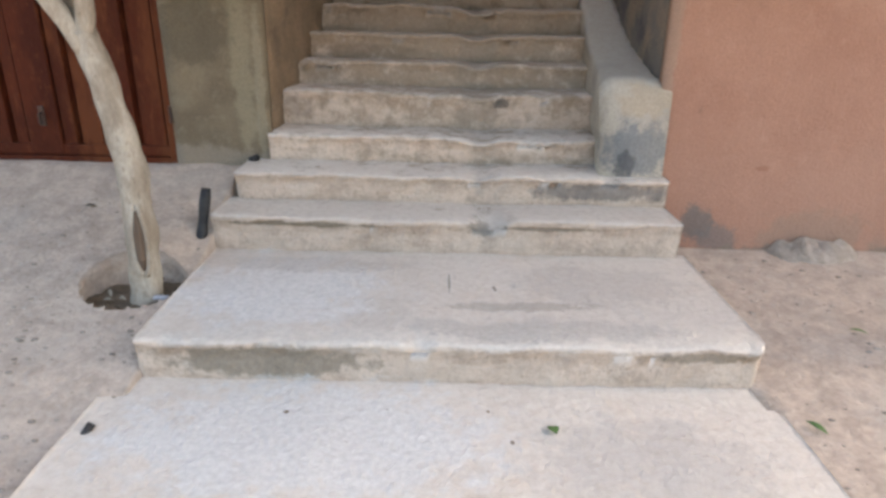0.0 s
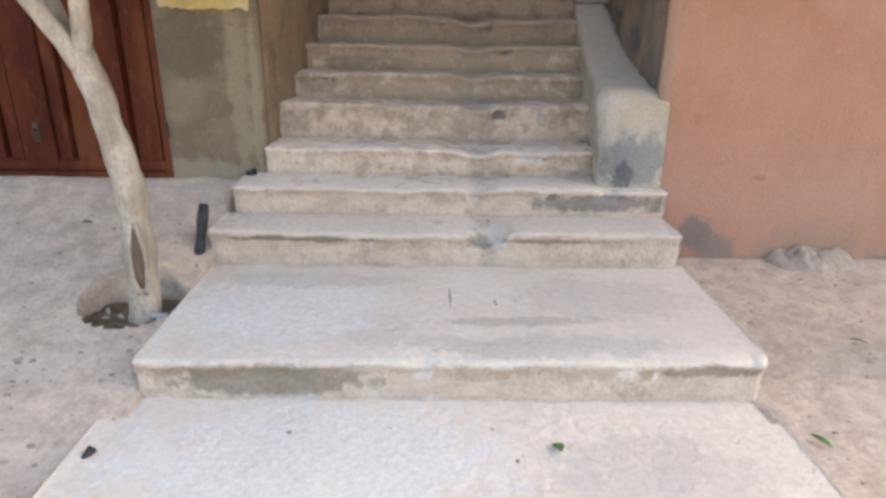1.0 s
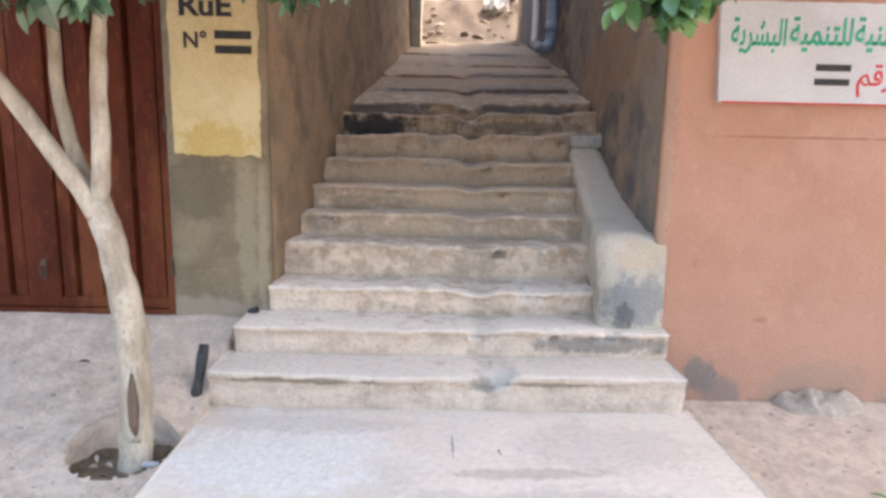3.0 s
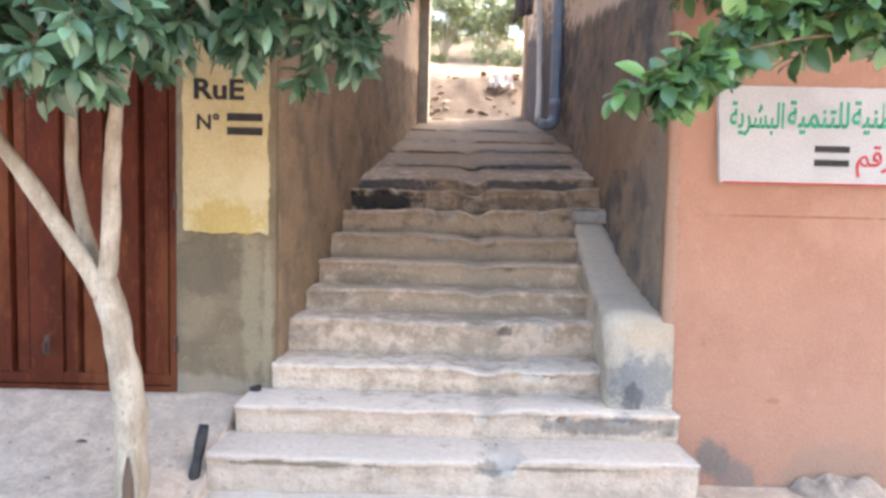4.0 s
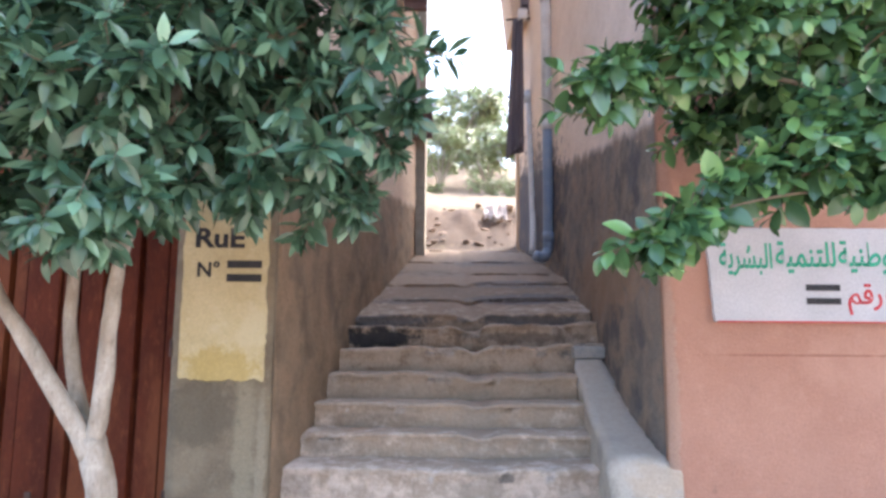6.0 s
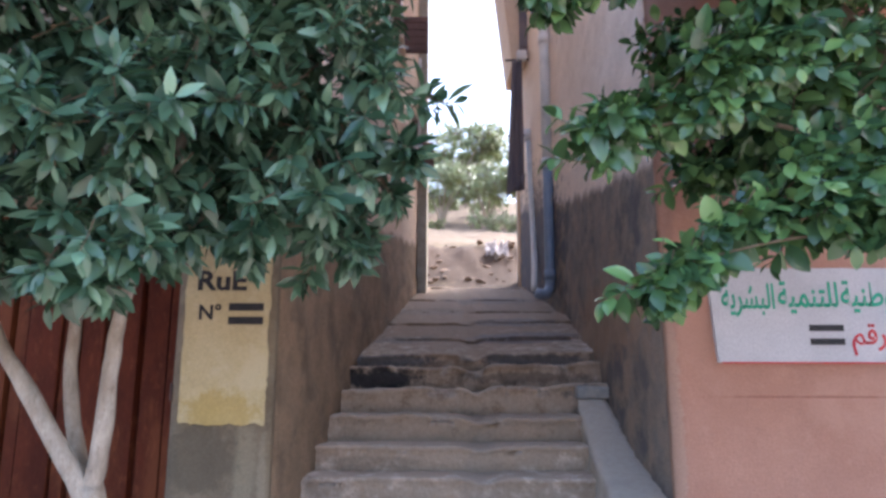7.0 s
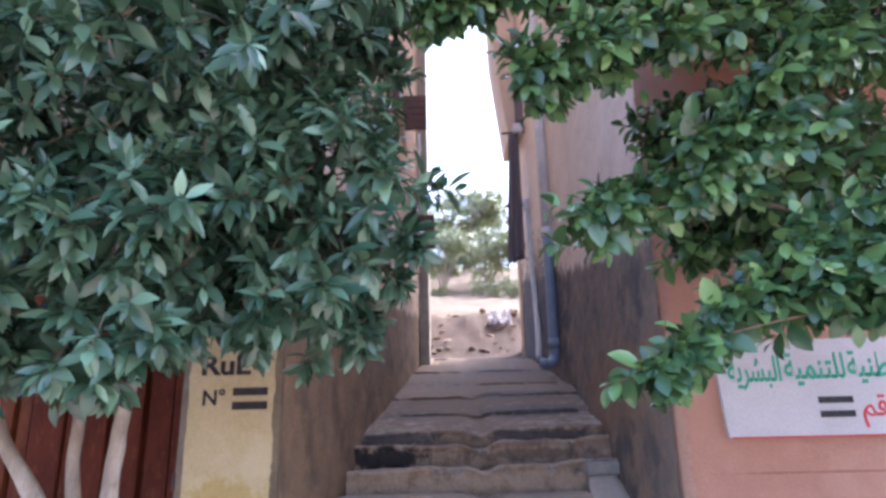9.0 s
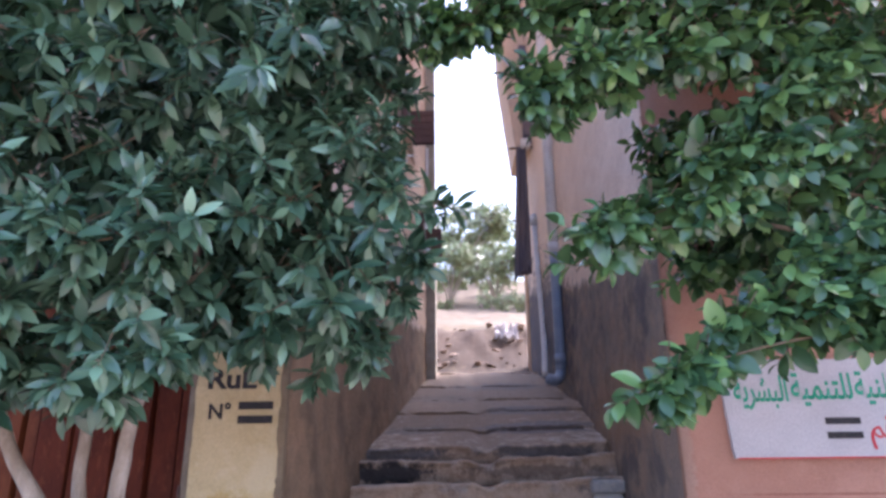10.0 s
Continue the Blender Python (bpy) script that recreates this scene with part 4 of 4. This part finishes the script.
white_sign = thing("painted_wall_sign", (2.7, -0.2, 2.08), "white painted field with green and red hand lettering", "sign")
bm = bmesh.new()
ragged_panel(bm, 2.035, 3.60, 1.822, 2.345, -0.18, -0.212, (0.004, 0.004, 0.004, 0.006), 9.0, tilt=-0.06)
white_field = part("paint_field", bm, WHITE, white_sign)
bm = bmesh.new()
box(bm, 2.05, 3.60, -0.2165, -0.212, 1.819, 1.827)
part("red_border", bm, RED_PAINT, white_sign, "thin red lower border")
WY = -0.2135
for body, x, z, w, s in (
    ("\ufe94\ufef3\ufeae\ufeb8\ufe92\ufedf\ufe8d", 2.070, 2.120, 0.295, 0.19),
    ("\ufe94\ufef4\ufee4\ufee8\ufe98\ufee0\ufedf", 2.385, 2.130, 0.335, 0.19),
    ("\ufe94\ufef4\ufee8\ufec3\ufeee\ufedf\ufe8d", 2.735, 2.135, 0.360, 0.19),
):
    lettering("lettering", body, x, z, WY, s, GREEN_PAINT, white_field, width=w, weight=0.003)
lettering("lettering", "\ufee2\ufed7\ufead", 2.775, 1.925, WY, 0.155, RED_PAINT, white_field, width=0.19, weight=0.002)
lettering("lettering", "\ufe94\ufed8\ufee7\ufeaf", 2.985, 1.930, WY, 0.155, RED_PAINT, white_field, width=0.22, weight=0.002)
for x0, x1, z, h in ((2.545, 2.735, 1.995, 0.035), (2.545, 2.735, 1.920, 0.035)):
    stroke_bar(white_field, BLACK_PAINT, WY, x0, x1, z, h)

# ---- balcony slab over the orange front ----
bm = bmesh.new()
box(bm, 2.02, 6.0, -0.85, -0.16, 4.10, 4.33, 0.012)
balcony = part("balcony_slab", bm, ORANGE)
tagged(balcony, "salmon orange balcony slab projecting from the house front", "balcony", kind="structure")

# ---- cement lump at the foot of the orange wall ----
vs, fs = [], []
for j in range(9):
    for i in range(25):
        a, r = math.pi * i / 24, j / 8
        x, y = 2.78 - 0.33 * math.cos(a) * r, -0.20 - 0.20 * math.sin(a) * r
        z = 0.085 + 0.15 * (1 - r ** 2.4) * (0.85 + 0.35 * fbm(x * 5, 0.5, 2.0)) + 0.05 * fbm(x * 13, y * 13, 1) * (1 - r * 0.5) + 0.014 * fbm(x * 26, y * 26, 1) - 0.05 * r ** 3
        vs.append((x, y, z))
for j in range(8):
    for i in range(24):
        a = j * 25 + i
        fs.append((a, a + 25, a + 26, a + 1))
lump = from_arrays("cement_lump", vs, fs, LUMP, smooth=True)
tagged(lump, "rough cement lump against the foot of the orange wall", "cement")

# ---- alley fittings ----
drain = thing("drainpipe", (1.88, 4.2, 2.66), "drainpipe with grey blue lower length and whitish upper length", "pipe")
bm = bmesh.new()
tube(bm, bend([(1.70, 4.08, 2.68), (1.80, 4.14, 2.665), (1.873, 4.2, 2.76), (1.88, 4.2, 2.98), (1.89, 4.2, 4.36)], 5), [0.066] * 21, 14)
lower = part("lower_pipe", bm, PIPE_GREY, drain, "blue grey plastic pipe with an elbow", smooth=True)
bm = bmesh.new()
tube(bm, [(1.89, 4.2, 4.32), (1.89, 4.2, 6.1), (1.90, 4.2, 7.5), (1.90, 4.2, 11.8)], [0.070] * 4, 14)
upper = part("upper_pipe", bm, PIPE_WHITE, drain, "whitish plastic pipe", smooth=True)
for z, m in ((4.32, PIPE_WHITE), (2.86, PIPE_GREY), (6.05, PIPE_WHITE)):
    bm = bmesh.new()
    tube(bm, [(1.888, 4.2, z), (1.888, 4.2, z + 0.13)], [0.076, 0.076], 14)
    part("socket", bm, m, lower if m is PIPE_GREY else upper, smooth=True)
for z in (3.7, 5.2, 7.0):
    bm = bmesh.new()
    box(bm, 1.88, 1.99, 4.18, 4.22, z, z + 0.045)
    part("bracket", bm, DARK_STEEL, lower if z < 4.3 else upper)

thin_pipe = thing("waste_pipe", (1.83, 5.2, 3.0), "thin whitish waste pipe against the alley wall", "pipe")
bm = bmesh.new()
tube(bm, bend([(1.76, 4.75, 2.80), (1.80, 4.95, 3.15), (1.83, 5.2, 3.7), (1.81, 5.35, 5.2)], 5), [0.042] * 16, 10)
pipe_run = part("pipe", bm, PIPE_WHITE, thin_pipe, smooth=True)
bm = bmesh.new()
tube(bm, [(1.81, 5.35, 5.1), (1.81, 5.35, 5.28)], [0.058, 0.058], 10)
part("socket", bm, PIPE_WHITE, pipe_run, smooth=True)

sheet = thing("hanging_sheet", (1.62, 5.3, 4.2), "weathered dark sheet hanging from a pole on the alley wall", "sheet")
vs, fs = [], []
for j in range(25):
    for i in range(13):
        t, s = j / 24, i / 12
        z = 4.22 + 2.2 * t + (0.08 * fbm(s * 4, 0, 2) + 0.35 * s if j == 0 else 0)
        vs.append((lerp(1.48 + 0.12 * t, 1.73, s), 5.38 - 0.14 * s + 0.03 * math.sin(s * 19) + 0.02 * fbm(s * 3, t * 6, 1), z))
for j in range(24):
    for i in range(12):
        a = j * 13 + i
        fs.append((a, a + 1, a + 14, a + 13))
hang = from_arrays("cloth", vs, fs, SHEET, sheet, smooth=True)
sol = hang.modifiers.new("thickness", "SOLIDIFY")
sol.thickness = 0.012
for z in (5.2, 6.42):
    bm = bmesh.new()
    tube(bm, [(1.49, 5.39, z), (1.86, 5.34, z)], [0.016, 0.016], 8)
    part("pole", bm, DARK_STEEL, sheet)

bm = bmesh.new()
pier = [bm.verts.new((x, y, z)) for z, x0 in ((6.40, 1.60), (8.20, 1.41), (11.9, 1.36)) for x, y in ((x0, 5.42), (1.80, 5.42), (1.80, 6.45), (x0, 6.45))]
for k in (0, 4):
    for i in range(4):
        bm.faces.new((pier[k + i], pier[k + (i + 1) % 4], pier[k + 4 + (i + 1) % 4], pier[k + 4 + i]))
bm.faces.new(pier[3::-1])
bm.faces.new(pier[8:])
tagged(part("upper_pier", bm, BEIGE), "beige rendered upper storey jutting over the alley's end", "pier", kind="structure")
shutter = thing("alley_shutter", (1.80, 5.36, 6.5), "tall dark wooden shutter folded against the alley wall", "shutter")
bm = bmesh.new()
box(bm, 1.71, 1.87, 5.345, 5.385, 6.50, 8.30, 0.006)
shutter_board = part("shutter_leaf", bm, SHEET, shutter)
for z in (6.62, 7.35, 8.08):
    bm = bmesh.new()
    box(bm, 1.715, 1.865, 5.325, 5.346, z, z + 0.08, 0.004)
    part("batten", bm, SHEET, shutter_board)
bm = bmesh.new()
box(bm, 1.66, 1.80, 5.22, 5.34, 6.36, 6.52, 0.02)
tagged(part("meter_box", bm, PIPE_WHITE), "small whitish box on the alley wall", "box")
bm = bmesh.new()
box(bm, 1.595, 1.86, 1.44, 1.64, 1.54, 1.64, 0.02)
tagged(part("capping_stone", bm, BLUE_STAIN), "grey stone slab capping the head of the parapet", "stone slab")


def on_left_wall(y):
    return lerp(CORNER_L[0], FAR_L[0], (y - CORNER_L[1]) / (FAR_L[1] - CORNER_L[1]))


def shuttered_window(y, z, w, h, open_by):
    """A small window in the alley wall with a brown wooden shutter standing open."""
    x = on_left_wall(y)
    ob = thing("shutter_window", (x, y, z), "small window with brown wooden shutter standing open", "window", "alley windows")
    bm = bmesh.new()
    box(bm, x - 0.04, x + 0.035, y - w - 0.03, y + 0.0, z - 0.03, z + h + 0.03, 0.004)
    part("window_frame", bm, SHUTTER, ob)
    bm = bmesh.new()
    box(bm, x + 0.03, x + 0.042, y - w, y - 0.04, z + 0.03, z + h - 0.03)
    part("pane", bm, DARK_STEEL, ob, "dark pane")
    bm = bmesh.new()
    box(bm, x + 0.03, x + open_by, y - 0.02, y + 0.015, z, z + h, 0.004)
    leaf = part("shutter", bm, SHUTTER, ob)
    for k in range(5):
        bm = bmesh.new()
        zz = z + h * (k + 0.5) / 5
        box(bm, x + 0.05, x + open_by - 0.02, y - 0.03, y - 0.018, zz - h * 0.07, zz + h * 0.07, 0.002)
        part("slat", bm, SHUTTER, leaf)
    return ob


shuttered_window(5.15, 4.48, 0.55, 0.52, 0.27)
shuttered_window(3.85, 5.74, 0.60, 0.50, 0.36)
bm = bmesh.new()
x = on_left_wall(3.6)
box(bm, x - 0.05, x + 0.10, 3.30, 4.35, 5.66, 5.76, 0.01)
tagged(part("window_canopy", bm, BEIGE), "small pale rendered ledge over an alley window", "ledge")
grille = thing("window_grille", (on_left_wall(4.7), 4.7, 4.5), "rusty iron bar grille on an alley window", "grille")
for k in range(5):
    yy = 4.42 + 0.11 * k
    bm = bmesh.new()
    tube(bm, [(on_left_wall(yy) + 0.07, yy, 4.45), (on_left_wall(yy) + 0.07, yy, 5.25)], [0.008, 0.008], 6)
    part("bar", bm, DARK_STEEL, grille)
for z in (4.55, 4.85, 5.15):
    bm = bmesh.new()
    tube(bm, [(on_left_wall(4.38) + 0.07, 4.38, z), (on_left_wall(4.92) + 0.07, 4.92, z)], [0.008, 0.008], 6)
    part("crossbar", bm, DARK_STEEL, grille)
conduit = thing("cable_conduit", (on_left_wall(5.3), 5.3, 4.7), "pale cable conduit running up the alley wall", "conduit")
bm = bmesh.new()
tube(bm, [(on_left_wall(5.3) + 0.035, 5.3, 4.72), (on_left_wall(5.3) + 0.035, 5.3, 6.4)], [0.022, 0.022], 8)
part("conduit", bm, PIPE_WHITE, conduit, smooth=True)
bm = bmesh.new()
box(bm, 0.15, 0.296, 5.40, 6.22, 2.75, 11.9, 0.008)
tagged(part("corner_post", bm, PATCH), "grey weathered post at the alley's far corner", "post", kind="structure")

# ---- black pipe stubs ----
for pts, r, lab in (
    ([(-0.705, -0.60, 0.22), (-0.69, -0.56, 0.36), (-0.672, -0.52, 0.515)], 0.027, "black plastic pipe stub standing beside the steps"),
    ([(-0.575, -0.03, 0.555), (-0.525, -0.045, 0.575)], 0.018, "short black plastic stub on the ground by the pier"),
    ([(-0.70, -1.90, -0.03), (-0.67, -1.86, 0.015)], 0.014, "black plastic scrap wedged beside the lowest step"),
):
    bm = bmesh.new()
    line = bend(pts, 4) if len(pts) > 2 else [Vector(p) for p in pts]
    n = len(line)
    outer = tube(bm, line, [r * (1 + 0.12 * math.sin(i * 1.3)) for i in range(n)], 12, False)
    inner = tube(bm, [p for p in line[::-1]], [r * 0.8] * n, 12, False)
    bmesh.ops.bridge_loops(bm, edges=[e for e in bm.edges if e.is_boundary and all(v in outer[-1] or v in inner[0] for v in e.verts)])
    tagged(part("pipe_stub", bm, BLACK_PLASTIC, smooth=True), lab, "pipe stub", "pipe stubs")

# ---- hillside ----
def olive_tree(seed, height, spread, lean):
    t = thing("hill_tree", (0, 0, 0), "hazy olive green tree on the dry hillside", "tree", "hillside trees")
    rng = np.random.default_rng(seed)
    blobs = []
    for k in range(5):
        a = 6.28 * k / 5 + rng.random()
        tip = (math.cos(a) * spread * 0.5 + lean, math.sin(a) * spread * 0.5, height * rng.uniform(0.5, 0.7))
        bm = bmesh.new()
        line = bend([(0.05 * math.cos(a), 0.05 * math.sin(a), -0.15), (tip[0] * 0.3, tip[1] * 0.3, height * 0.25), tip], 5)
        tube(bm, line, [lerp(0.055, 0.02, i / (len(line) - 1)) * height / 3 for i in range(len(line))], 7, True, 0.3)
        part("stem", bm, PATCH, t, smooth=True)
        blobs.append((tip[0] * 1.25, tip[1] * 1.25, height * rng.uniform(0.36, 0.70), spread * 0.48, spread * 0.48, height * rng.uniform(0.16, 0.24)))
    blobs.append((lean, 0, height * 0.78, spread * 0.5, spread * 0.5, height * 0.17))
    crown(t, seed, blobs, 420, 9, leaf_shape(0.11, 0.04), LEAF_OLIVE, 0.3, singles=0, stalk=0.006)
    return t


oak = olive_tree(21, 2.9, 1.7, 0.15)
oak.matrix_world = pose(0.5, 21.5, ground_height(0.5, 21.5))
for x, y, s, r in ((2.5, 23.0, 1.08, 80), (4.6, 21.0, 1.1, 200), (-1.6, 24, 1.15, 150), (1.1, 31, 1.9, 40), (3.6, 33, 1.3, 300), (-4, 27, 1.2, 20), (6.8, 26, 1.2, 20)):
    c = copy_thing(oak, pose(x, y, ground_height(x, y), 0, 0, r))
    c.scale = (s, s, s)


def bush(seed):
    t = thing("bush", (0, 0, 0), "low haze-paled grey green bush on the dry slope", "bush", "hillside bushes")
    crown(t, seed, [(0, 0, 0.4, 0.6, 0.6, 0.45), (0.5, 0.1, 0.3, 0.4, 0.4, 0.35)], 60, 8, leaf_shape(0.10, 0.03), LEAF_OLIVE, 0.25, singles=0, stalk=0.006)
    return t


shrub = bush(5)
shrub.matrix_world = pose(1.9, 19.5, ground_height(1.9, 19.5))
for x, y, s, r in ((3.2, 17.5, 0.8, 90), (0.4, 20.5, 0.6, 200), (2.9, 21.0, 1.0, 30), (2.2, 25.5, 1.0, 10), (0.9, 28.0, 1.2, 70), (3.4, 29.0, 1.3, 140), (-0.4, 26.0, 1.0, 260), (1.7, 33.0, 1.6, 320), (0.2, 34.0, 1.6, 40), (3.2, 34.5, 1.7, 190)):
    c = copy_thing(shrub, pose(x, y, ground_height(x, y), 0, 0, r))
    c.scale = (s, s, s)


def stone_mesh(seed, squash):
    bm = bmesh.new()
    bmesh.ops.create_icosphere(bm, subdivisions=2, radius=1.0)
    for v in bm.verts:
        v.co *= 1 + 0.45 * noise.noise(v.co * 1.4 + Vector((seed, 0, 0)))
        v.co.z *= squash
    me = bpy.data.meshes.new("rock")
    bm.to_mesh(me)
    bm.free()
    me.materials.append(ROCK)
    return me


rocks = [stone_mesh(k * 7.3, 0.45) for k in range(4)]
rng = random.Random(4)
for k in range(60):
    x, y = rng.uniform(0.1, 2.1), 6.45 + 1.9 * rng.random() ** 1.2
    s = 0.02 + 0.06 * rng.random() ** 2
    ob = new("rubble_stone", rocks[k % 4])
    ob.matrix_world = pose(x, y, ground_height(x, y) + s * 0.10, rng.uniform(-25, 25), rng.uniform(-25, 25), rng.uniform(0, 360)) @ Matrix.Diagonal((s * rng.uniform(0.8, 1.7), s, s, 1))
    tagged(ob, "reddish rubble stone at the head of the stairs", "stone", "rubble")

vs, fs = [], []
for j in range(16):
    for i in range(16):
        u, v = i / 15 - 0.5, j / 15 - 0.5
        vs.append((1.52 + 0.40 * u + 0.04 * fbm(u * 6, v * 6, 1), 7.60 + 0.34 * v, ground_height(1.52, 7.60) + 0.02 + 0.24 * (v + 0.5) + 0.16 * fbm(u * 5, v * 5, 8) + 0.05 * fbm(u * 14, v * 14, 3)))
for j in range(15):
    for i in range(15):
        a = j * 16 + i
        fs.append((a, a + 1, a + 17, a + 16))
tagged(from_arrays("plastic_sheet", vs, fs, PLASTIC_WHITE), "crumpled white plastic sheet lying on the rubble", "rubbish")

# ---- litter on the ground ----
LITTER_GREEN = material("fallen leaf green", (0.06, 0.12, 0.035), (0.10, 0.16, 0.05), 30, 0.7, 0.1)
LITTER_BROWN = material("fallen leaf grey brown", (0.10, 0.085, 0.06), (0.15, 0.12, 0.09), 30, 0.8, 0.1)


def surface(x, y):
    if -0.62 < x < 1.84 and y > -2.25:
        best = 0.0
        for yy, zz, x0, x1 in STEPS:
            if y > yy:
                best = zz
        return best
    return ground_height(x, y)


def fallen_leaf(x, y, length, width, turn, mat, lab):
    v, f = leaf_shape(length, width, 0.35, 0.25)
    ob = from_arrays("fallen_leaf", v, f, mat, smooth=True)
    ob.matrix_world = pose(x, y, surface(x, y) + 0.008 + length * 0.12, 8, 5, turn)
    sm = ob.modifiers.new("thickness", "SOLIDIFY")
    sm.thickness = 0.0012
    tagged(ob, lab, "leaf", "fallen leaves")


fallen_leaf(1.00, -1.87, 0.055, 0.045, 20, LITTER_GREEN, "round dark green leaf fallen on the lowest platform")
fallen_leaf(1.955, -1.76, 0.085, 0.028, 215, LITTER_GREEN, "green leaf lying beside the lowest platform")
fallen_leaf(2.50, -1.10, 0.08, 0.02, 250, LITTER_GREEN, "narrow green leaf fallen on the dusty ground")
fallen_leaf(-1.38, -0.44, 0.06, 0.035, 290, LITTER_BROWN, "dry grey brown leaf on the sloping ground")
fallen_leaf(-1.02, -0.77, 0.05, 0.035, 300, LITTER_BROWN, "dry curled leaf beside the tree pit")
fallen_leaf(-0.62, -0.72, 0.06, 0.03, 40, LITTER_BROWN, "dry leaf at the edge of the landing")
rng = random.Random(11)
for k in range(26):
    a, r = rng.uniform(0, 6.28), PIT_R * 0.85 * math.sqrt(rng.random())
    v, f = leaf_shape(0.05, 0.02, 0.5, 0.4)
    ob = from_arrays("dry_leaf", v, f, LITTER_BROWN if k % 3 else PATCH)
    ob.matrix_world = pose(PIT_X + r * math.cos(a), PIT_Y + r * math.sin(a) * 0.85, 0.105 + 0.012 * rng.random(), rng.uniform(-25, 25), rng.uniform(-25, 25), rng.uniform(0, 360))
    tagged(ob, "dry brown leaf litter in the tree pit", "leaf", "pit litter")
bm = bmesh.new()
box(bm, -0.785, -0.715, -1.045, -1.02, 0.112, 0.128, 0.003)
tagged(part("white_scrap", bm, PLASTIC_WHITE), "small white scrap lying in the tree pit", "rubbish")

GRAVEL = leaf_material("gravel", (0.25, 0.205, 0.165), (0.50, 0.43, 0.36), (0.2, 0.17, 0.14))
pv = [tuple(v.co) for v in rocks[1].vertices]
pf = [tuple(p.vertices) for p in rocks[1].polygons]
vs, fs = [], []
for k in range(2600):
    if rng.random() < 0.62:
        x, y = rng.uniform(-2.6, -0.68), -0.1 - 2.5 * rng.random() ** 0.6
    elif rng.random() < 0.4:
        continue
    else:
        x, y = rng.uniform(1.92, 3.4), rng.uniform(-2.4, -0.3)
    if math.hypot(x - PIT_X, y - PIT_Y) < PIT_R + 0.02:
        continue
    s = 0.0025 + 0.009 * rng.random() ** 4
    z, base = ground_height(x, y), len(vs)
    vs += [(x + s * 1.3 * a, y + s * b, z + s * c + s * 0.2) for a, b, c in pv]
    fs += [tuple(base + i for i in q) for q in pf]
tagged(from_arrays("gravel", vs, fs, GRAVEL, smooth=True), "scattered small gravel on the dusty ground", "gravel", kind="stuff")
for k in range(14):
    x, y = rng.uniform(-0.4, 1.7), rng.choice((-1.0, -0.8, -0.35, -0.1, 0.25, -1.75, -1.9)) + rng.uniform(-0.05, 0.05)
    s = rng.uniform(0.003, 0.008)
    ob = new("pebble", rocks[k % 4])
    ob.matrix_world = pose(x, y, surface(x, y) + s * 0.3, 0, 0, rng.uniform(0, 360)) @ Matrix.Diagonal((s * 1.4, s, s, 1))
    tagged(ob, "small pebble lying on the dusty steps", "pebble", "pebbles on the steps")

# ---- flat roofs out of view, added to close the houses to light ----
for name, x0, x1, y0, y1, z in (("roof_left", -7.0, -0.30, 0.1, 6.2, 11.7), ("roof_right", 1.80, 16.0, -0.1, 6.4, 11.7)):
    bm = bmesh.new()
    box(bm, x0, x1, y0, y1, z, z + 0.15)
    tagged(part(name, bm, BEIGE), "unseen flat rendered roof closing the house", "roof", kind="structure")
